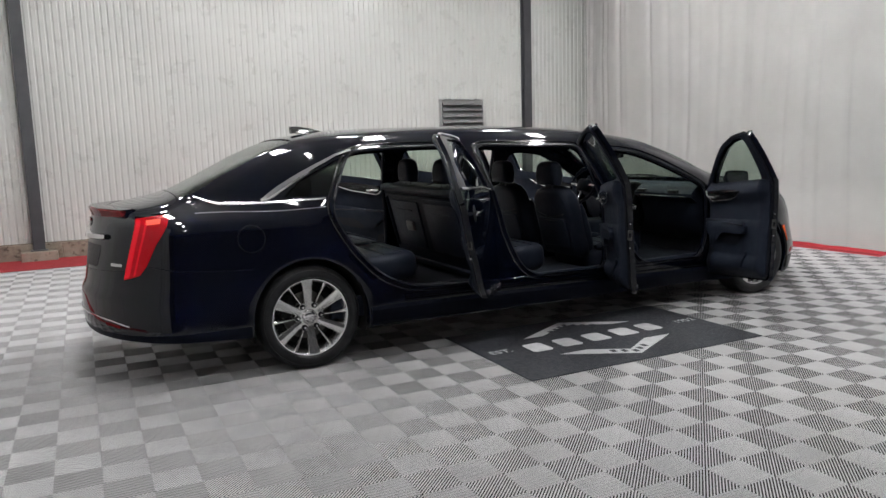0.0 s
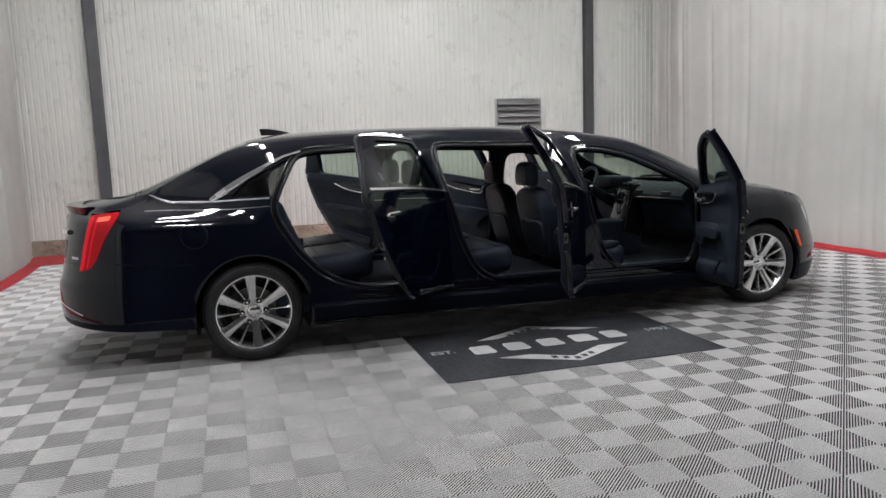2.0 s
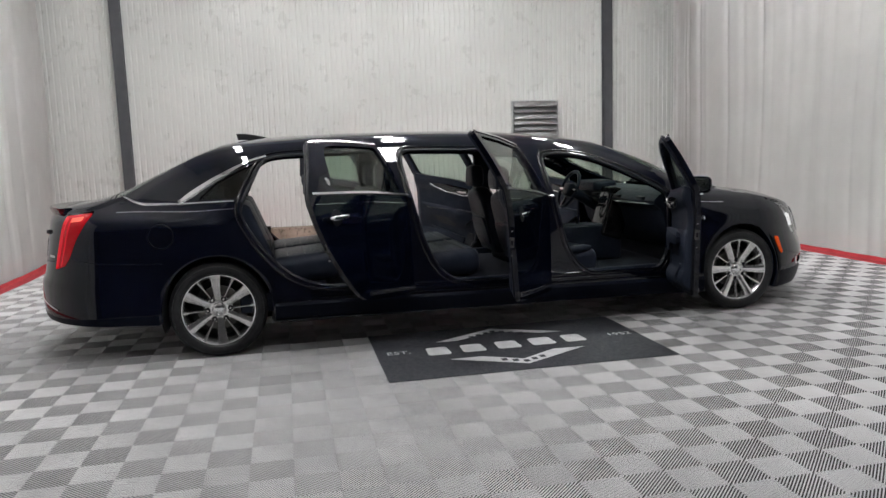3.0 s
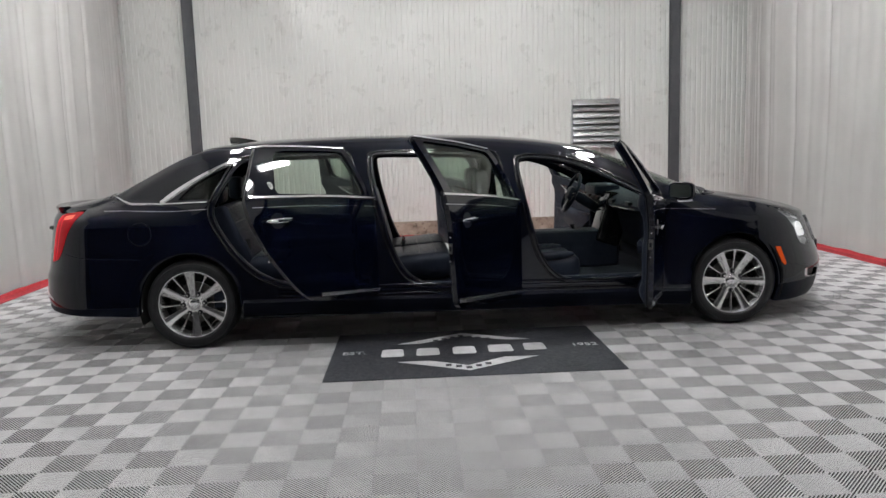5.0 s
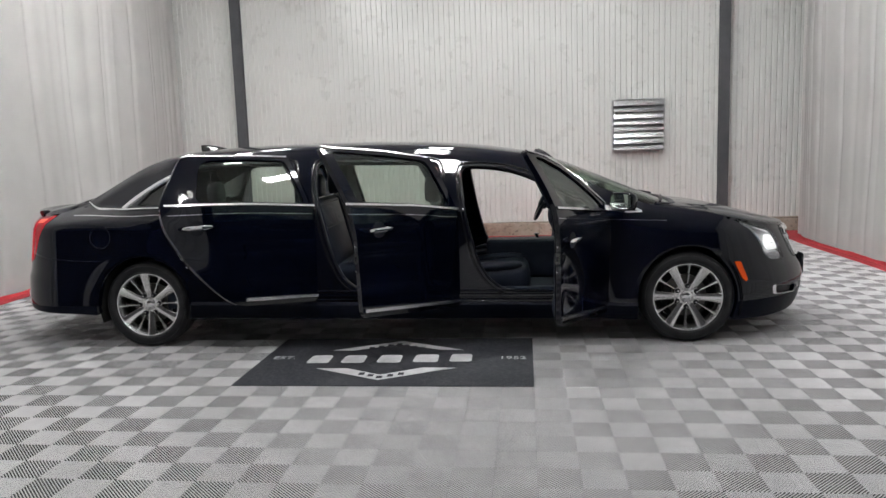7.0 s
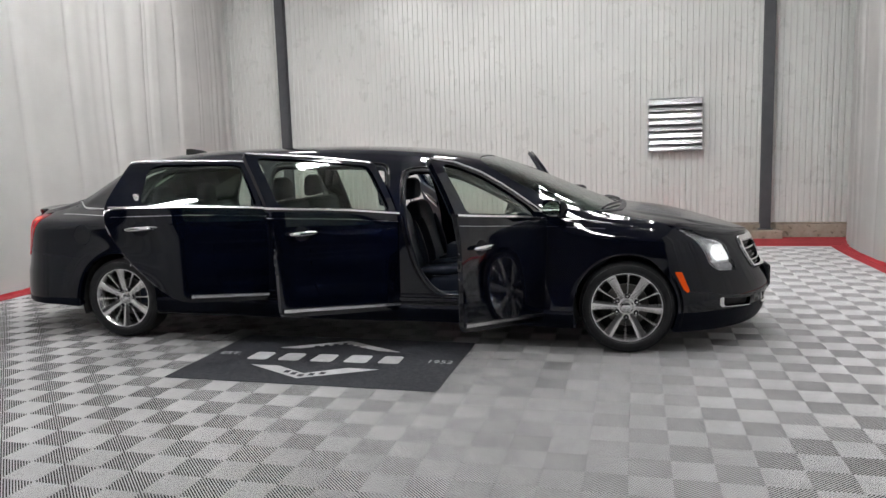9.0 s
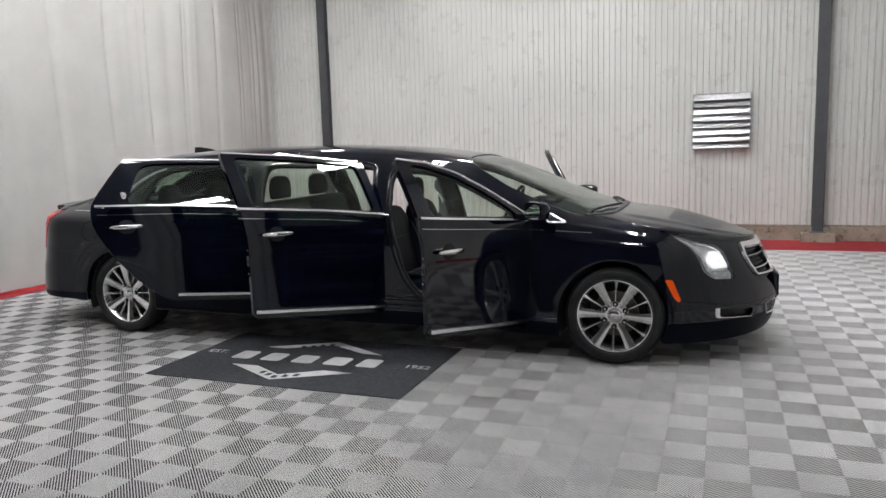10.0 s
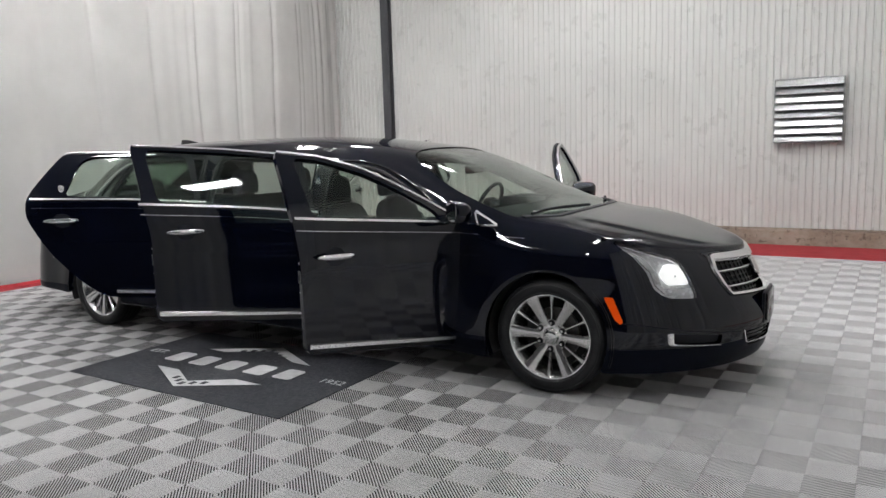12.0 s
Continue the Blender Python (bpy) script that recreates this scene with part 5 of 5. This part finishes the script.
def padded(x0, x1, y0, y1, z0, z1, r, m=None, seams=()):
    bm = bmesh.new()
    add_box(bm, x0, x1, y0, y1, z0, z1)
    bmesh.ops.bevel(bm, geom=bm.edges[:], offset=r, segments=4, affect="EDGES", profile=0.5)
    if m is not None:
        bmesh.ops.transform(bm, matrix=m, verts=bm.verts)
    return bm


def headrest(parent, u, y, z, w=0.25, posts=True):
    hr = part("headrest", cushion_shape(-0.058, 0.058, y - w / 2, y + w / 2, -0.10, 0.10, 0.045, Matrix.Translation((u, 0, z)), 0.045), LEATHER, parent, "black leather headrest", smooth=60)
    for dy in (-0.05, 0.05):
        part("post", rod([(u + 0.0, y + dy, z - 0.17), (u, y + dy, z - 0.08)], 0.006, 8), CHROME, hr, smooth=60)
    return hr


def cushion_shape(x0, x1, y0, y1, z0, z1, r, m, shoulder):
    """An upright pad whose upper corners are cut back to round shoulders."""
    k = max(shoulder, 0.02)
    mid, hw = (y0 + y1) / 2, (y1 - y0) / 2
    outline = [(-hw * 0.9, z0), (hw * 0.9, z0), (hw, z0 + 0.08), (hw * 0.98, z1 - k * 2.2), (hw - k * 0.35, z1 - k * 0.9), (hw - k, z1 - k * 0.25), (hw - k * 1.9, z1)]
    outline += [(-y, z) for y, z in reversed(outline[3:])] + [(-hw, z0 + 0.08)]
    bm = bmesh.new()
    f = bm.faces.new([bm.verts.new((x0, mid + y, z)) for y, z in outline])
    g = bmesh.ops.extrude_face_region(bm, geom=[f])
    for v in g["geom"]:
        if isinstance(v, bmesh.types.BMVert):
            v.co.x = x1
    bmesh.ops.recalc_face_normals(bm, faces=bm.faces)
    rim = [e for e in bm.edges if abs(e.verts[0].co.x - e.verts[1].co.x) < 1e-6]
    bmesh.ops.bevel(bm, geom=rim, offset=min(r, 0.42 * (x1 - x0)), segments=4, affect="EDGES", profile=0.5)
    bmesh.ops.transform(bm, matrix=m, verts=bm.verts)
    return bm


def seat(name, label, u_front, u_back, y0, y1, z_seat, z_top, lean, rests, panels, shoulder=0.0):
    s = new(name)
    s.parent = car
    tagged(s, label)
    part("base", box(u_back + 0.12, u_front - 0.10, y0 + 0.05, y1 - 0.05, 0.385, z_seat - 0.19, 0.02), TRIM, s)
    n = panels
    wy = (y1 - y0) / n
    for i in range(n):
        a, b = y0 + i * wy + 0.002, y0 + (i + 1) * wy - 0.002
        part("cushion", padded(u_back + 0.02, u_front, a, b, z_seat - 0.22, z_seat, 0.075, Matrix.Translation((u_back, 0, z_seat)) @ Matrix.Rotation(radians(-4), 4, "Y") @ Matrix.Translation((-u_back, 0, -z_seat))), LEATHER, s, smooth=60)
        for f in (0.28, 0.52, 0.76):
            uu = u_back + f * (u_front - u_back)
            part("seam", rod([(uu, a + 0.03, z_seat + 0.001 + (uu - u_back) * 0.07), (uu, b - 0.03, z_seat + 0.001 + (uu - u_back) * 0.07)], 0.005, 6), SEAL, s)
        m = Matrix.Translation((u_back + 0.06, 0, z_seat - 0.04)) @ Matrix.Rotation(radians(-lean), 4, "Y")
        h = z_top - z_seat + 0.05
        part("backrest", cushion_shape(-0.13, 0.015, a, b, 0.0, h, 0.045, m, shoulder), LEATHER, s, smooth=60)
        part("back_pocket", cushion_shape(-0.150, -0.125, a + 0.06, b - 0.06, 0.10, h * 0.58, 0.010, m, 0.03), TRIM, s, smooth=60)
        for z in (0.60, 0.66):
            part("seam", rod([tuple(m @ Vector((-0.131 - 0.02 * (1 - f * f), (a + b) / 2 + f * (b - a) * 0.36, h * z - 0.03 * (1 - f * f)))) for f in np.linspace(-1, 1, 9)], 0.004, 6), SEAL, s, smooth=60)
        if shoulder:
            for side in (0, 1):
                y = a + 0.035 if side == 0 else b - 0.035
                part("bolster", rod([tuple(m @ Vector((0.012, y, z))) for z in np.linspace(0.04, h - 0.17, 8)], [0.03, 0.042, 0.045, 0.045, 0.043, 0.04, 0.034, 0.02], 10), LEATHER, s, smooth=60)
                part("bolster", rod([(x, y, z_seat + 0.004 + (x - u_back) * 0.07) for x in np.linspace(u_back + 0.12, u_front - 0.06, 8)], [0.02, 0.036, 0.04, 0.04, 0.04, 0.038, 0.034, 0.018], 10), LEATHER, s, smooth=60)
        part("seam", rod([tuple(m @ Vector((0.017, a + 0.03, 0.34))), tuple(m @ Vector((0.017, b - 0.03, 0.34)))], 0.004, 6), SEAL, s)
    for y in rests:
        top = Matrix.Translation((u_back + 0.06, 0, z_seat - 0.04)) @ Matrix.Rotation(radians(-lean), 4, "Y") @ Vector((-0.06, 0, z_top - z_seat + 0.17))
        headrest(s, top.x, y, top.z, 0.29 if shoulder else 0.25)
    return s


seat("rear_seat", "black leather rear bench seat", 0.90, 0.36, -0.68, 0.68, 0.66, 1.12, 22, (-0.36, 0.36), 2)
middle = seat("middle_seat", "black leather middle bench seat with a hard back panel", 2.02, 1.47, -0.72, 0.72, 0.62, 1.15, 14, (-0.34, 0.34), 2)
m = Matrix.Translation((1.53, 0, 0.58)) @ Matrix.Rotation(radians(-14), 4, "Y")
part("back_board", padded(-0.175, -0.135, -0.735, 0.735, -0.14, 0.56, 0.018, m), TRIM, middle, "hard black back panel", smooth=50)
part("back_roll", padded(-0.205, -0.12, -0.73, 0.73, 0.545, 0.60, 0.026, m), LEATHER, middle, smooth=60)
part("back_frame", rod([tuple(m @ Vector(p)) for p in ((-0.182, -0.68, 0.02), (-0.182, -0.68, 0.48), (-0.182, -0.64, 0.51), (-0.182, 0.64, 0.51), (-0.182, 0.68, 0.48), (-0.182, 0.68, 0.02))], 0.016, 8), LEATHER, middle, smooth=60)
for y0, y1 in ((-0.62, -0.06), (0.06, 0.62)):
    part("back_inset", padded(-0.188, -0.17, y0, y1, 0.04, 0.46, 0.008, m), LEATHER, middle, smooth=40)
    part("inset_pull", padded(-0.196, -0.186, y0 + 0.12, y1 - 0.12, 0.375, 0.385, 0.003, m), TRIM, middle, smooth=40)
part("latch", padded(-0.212, -0.186, 0.19, 0.33, 0.20, 0.285, 0.010, m), BRAKE, middle, "grey metal latch", smooth=40)
part("foot_trim", padded(-0.20, -0.16, -0.70, 0.70, -0.10, -0.06, 0.012, m), LEATHER, middle, smooth=40)
for y in (-0.37, 0.37):
    seat("front_seat", "black leather front bucket seat", 3.08, 2.48, y - 0.27, y + 0.27, 0.54, 1.10, 15, (y,), 1, 0.09)

for y in (-0.10, 0.12):
    buckle = part("belt_buckle", padded(1.60, 1.625, y - 0.03, y + 0.03, 0.60, 0.70, 0.006, Matrix.Translation((1.6, y, 0.6)) @ Matrix.Rotation(radians(18), 4, "Y") @ Matrix.Translation((-1.6, -y, -0.6))), SEAL, middle, "black belt buckle with a red button", smooth=40)
    part("button", padded(1.628, 1.64, y - 0.02, y + 0.02, 0.685, 0.705, 0.003), RED_DULL, buckle, "red release button", smooth=40)

# dashboard
dash = new("dashboard")
dash.parent = car
tagged(dash, "black dashboard with a thin bright strip")
prof = [(4.10, 0.98), (3.95, 1.035), (3.70, 1.055), (3.58, 1.045), (3.50, 1.01), (3.455, 0.96), (3.46, 0.93), (3.53, 0.88), (3.55, 0.80), (3.58, 0.70), (3.68, 0.58), (3.84, 0.50), (4.05, 0.55)]
rings = [[(x + 0.05 * (abs(y) / 0.78) ** 3, y, z) for x, z in prof] for y in np.linspace(-0.79, 0.79, 15)]
piece("dash_body", *shell_of_rings(rings), TRIM, dash, smooth=40)
for y0, y1 in ((-0.74, -0.16), (0.16, 0.74)):
    part("dash_strip", rod([(3.448 + 0.05 * (abs(y) / 0.78) ** 3 + (0.06 if abs(y) < 0.2 else 0), y, 0.935 - (0.05 if abs(y) < 0.2 else 0)) for y in np.linspace(y0, y1, 14)], 0.007, 6), BRIGHT_TRIM, dash, smooth=60)
part("instrument_hood", padded(3.42, 3.66, 0.18, 0.56, 1.0, 1.10, 0.03), TRIM, dash, smooth=50)
part("console", padded(2.72, 3.56, -0.12, 0.12, 0.385, 0.72, 0.03), TRIM, dash, "black centre console", smooth=50)
part("radio_panel", padded(3.40, 3.62, -0.14, 0.14, 0.58, 1.04, 0.03, Matrix.Translation((3.5, 0, 0.8)) @ Matrix.Rotation(radians(18), 4, "Y") @ Matrix.Translation((-3.5, 0, -0.8))), GLOSS_BLACK, dash, smooth=50)
part("screen", padded(3.395, 3.41, -0.10, 0.10, 0.86, 0.98, 0.003, Matrix.Translation((3.5, 0, 0.8)) @ Matrix.Rotation(radians(18), 4, "Y") @ Matrix.Translation((-3.5, 0, -0.8))), SCREEN, dash, "dark touch screen", smooth=30)
for y in (-0.60, -0.22, 0.22, 0.64):
    part("air_vent", padded(3.445 + 0.05 * (abs(y) / 0.78) ** 3, 3.48 + 0.05 * (abs(y) / 0.78) ** 3, y - 0.055, y + 0.055, 0.962, 0.992, 0.006), SEAL, dash, smooth=30)
part("gear_lever", rod([(3.18, 0, 0.70), (3.16, 0, 0.74), (3.16, 0, 0.76)], [0.012, 0.014, 0.024], 10), GLOSS_BLACK, dash, smooth=60)
sw = new("steering_wheel")
sw.parent = car
tagged(sw, "black leather steering wheel")
m = Matrix.Translation((3.24, 0.37, 1.02)) @ Matrix.Rotation(radians(25), 4, "Y")
part("steering_rim", rod([tuple(m @ Vector((0, 0.185 * math.cos(a), 0.185 * math.sin(a)))) for a in np.linspace(0, math.tau, 40, endpoint=False)], 0.016, 10, True), LEATHER, sw, smooth=60)
part("steering_hub", padded(-0.03, 0.05, -0.075, 0.075, -0.07, 0.06, 0.025, m), TRIM, sw, smooth=50)
for a in (0, math.pi, -math.pi / 2):
    part("steering_spoke", rod([tuple(m @ Vector((0.01, 0.05 * math.cos(a), 0.05 * math.sin(a)))), tuple(m @ Vector((0, 0.18 * math.cos(a), 0.18 * math.sin(a))))], 0.016, 8), BRIGHT_ALLOY, sw, smooth=60)
part("column_cover", rod([tuple(m @ Vector((0.04, 0, 0))), tuple(m @ Vector((0.36, 0, -0.04)))], 0.05, 12), TRIM, sw, smooth=60)
rv = part("rear_view_mirror", padded(3.30, 3.33, -0.13, 0.13, 1.285, 1.345, 0.012), GLOSS_BLACK, car, "black rear-view mirror", smooth=40)
part("stalk", rod([(3.33, 0, 1.33), (3.40, 0, 1.345)], 0.012, 8), GLOSS_BLACK, rv, smooth=60)
# headlamp beams, each from a small shuttered housing with a flat cut-off
for y in (-1, 1):
    p = side_surface(np.array([5.04]), np.array([0.72]))[0] * (1, -y, 1)
    at = Vector(p) + Vector((-0.005, 0, 0))
    la = bpy.data.lights.new("headlamp_beam", "SPOT")
    la.energy, la.spot_size, la.spot_blend, la.shadow_soft_size, la.color = 26, radians(120), 0.5, 0.0001, (1.0, 0.99, 0.96)
    lo = new("headlamp_beam", la)
    lo.parent = car
    lo.matrix_basis = look(at, at + Vector((1, y * 0.12, 0)))
    bm = bmesh.new()
    for x0, x1, y0, y1, z0, z1 in ((0.004, 0.0043, -0.012, 0.012, 0.00012, 0.004), (0.004, 0.0043, -0.012, 0.012, -0.005, -0.00135), (-0.004, 0.0043, -0.012, 0.012, 0.004, 0.0043), (-0.004, 0.0043, -0.012, 0.012, -0.0053, -0.005), (-0.0043, -0.004, -0.012, 0.012, -0.0053, 0.0043), (-0.0043, 0.0043, -0.0123, -0.012, -0.0053, 0.0043), (-0.0043, 0.0043, 0.012, 0.0123, -0.0053, 0.0043)):
        add_box(bm, at.x + x0, at.x + x1, at.y + y0, at.y + y1, at.z + z0, at.z + z1)
    part("beam_shutter", bm, LAMP_BOWL, body)

# ---- floor tiles: diagonal ribs, turned in each quarter ----
TILE_SIZE, QUARTER = 0.4, 0.2


def rib_polygons(cx, cy, sign, half, pitch, width):
    """Convex outlines of diagonal ribs clipped to a square quarter."""
    out = []
    c = -2 * half
    k = 0
    step = pitch * math.sqrt(2)
    wid = width * math.sqrt(2)
    n = round(4 * half / step)
    for i in range(n):
        a = -2 * half + (i + 0.5) * step - wid / 2
        b = a + wid
        pts = []
        for lim, rev in ((a, False), (b, True)):
            x0, x1 = max(-half, lim - half), min(half, lim + half)
            e = [(x0, lim - x0), (x1, lim - x1)]
            pts += e[::-1] if rev else e
        if abs(pts[0][0] - pts[1][0]) < 1e-6:
            pts = pts[1:]
        if a < 0 < b:
            pts = [(-half, a + half), (-half, half), (b - half, half), (half, b - half), (half, -half), (a + half, -half)]
        out.append([(cx + x * sign, cy + y) for x, y in pts])
    return out


def tile_mesh():
    verts, faces = [], []
    def prism(pts, base, z0, z1):
        area = sum(p[0] * q[1] - q[0] * p[1] for p, q in zip(pts, pts[1:] + pts[:1]))
        if area < 0:
            pts, base = pts[::-1], base[::-1]
        b = len(verts)
        n = len(pts)
        verts.extend([(x, y, z1) for x, y in pts] + [(x, y, z0) for x, y in base])
        faces.append(tuple(range(b, b + n)))
        for i in range(n):
            j = (i + 1) % n
            faces.append((b + i, b + n + i, b + n + j, b + j))
    h = QUARTER / 2
    for ix in (0, 1):
        for iy in (0, 1):
            sign = -1 if (ix + iy) % 2 else 1
            crown = rib_polygons(h + ix * QUARTER, h + iy * QUARTER, sign, h - 0.0008, 0.01286, 0.0028)
            foot = rib_polygons(h + ix * QUARTER, h + iy * QUARTER, sign, h - 0.0005, 0.01286, 0.0058)
            for top, base in zip(crown, foot):
                prism(top if len(top) == len(base) else base, base, -0.0026, 0.0)
    return verts, faces


TV, TF = tile_mesh()
tile_data = bpy.data.meshes.new("tile")
tile_data.from_pydata(TV, [], TF)
tile_data.materials.append(TILE)
GX, GY = 4.55, 3.54
near, far = [], []
for ix in range(-16, 12):
    for iy in range(-24, 18):
        x, y = GX + ix * TILE_SIZE, GY + iy * TILE_SIZE
        if LEFT_X - 0.4 < x < RIGHT_X + 0.1 and FRONT_Y < y < 10.75:
            (near if 0.9 < y < 5.4 and -0.4 < x < 8.3 and len(near) < 300 else far).append((x, y))
for x, y in near:
    ob = new("tile", tile_data)
    ob.parent = slab
    ob.location = (x, y, 0)
nv = len(TV)
tv = np.array(TV)
fv = np.concatenate([tv + (x, y, 0) for x, y in far])
rest = bpy.data.meshes.new("far_tiles")
rest.from_pydata(fv.tolist(), [], [tuple(i + k * nv for i in f) for k in range(len(far)) for f in TF])
rest.materials.append(TILE)
ob = new("far_tiles", rest)
ob.parent = slab
tagged(ob, kind="stuff")
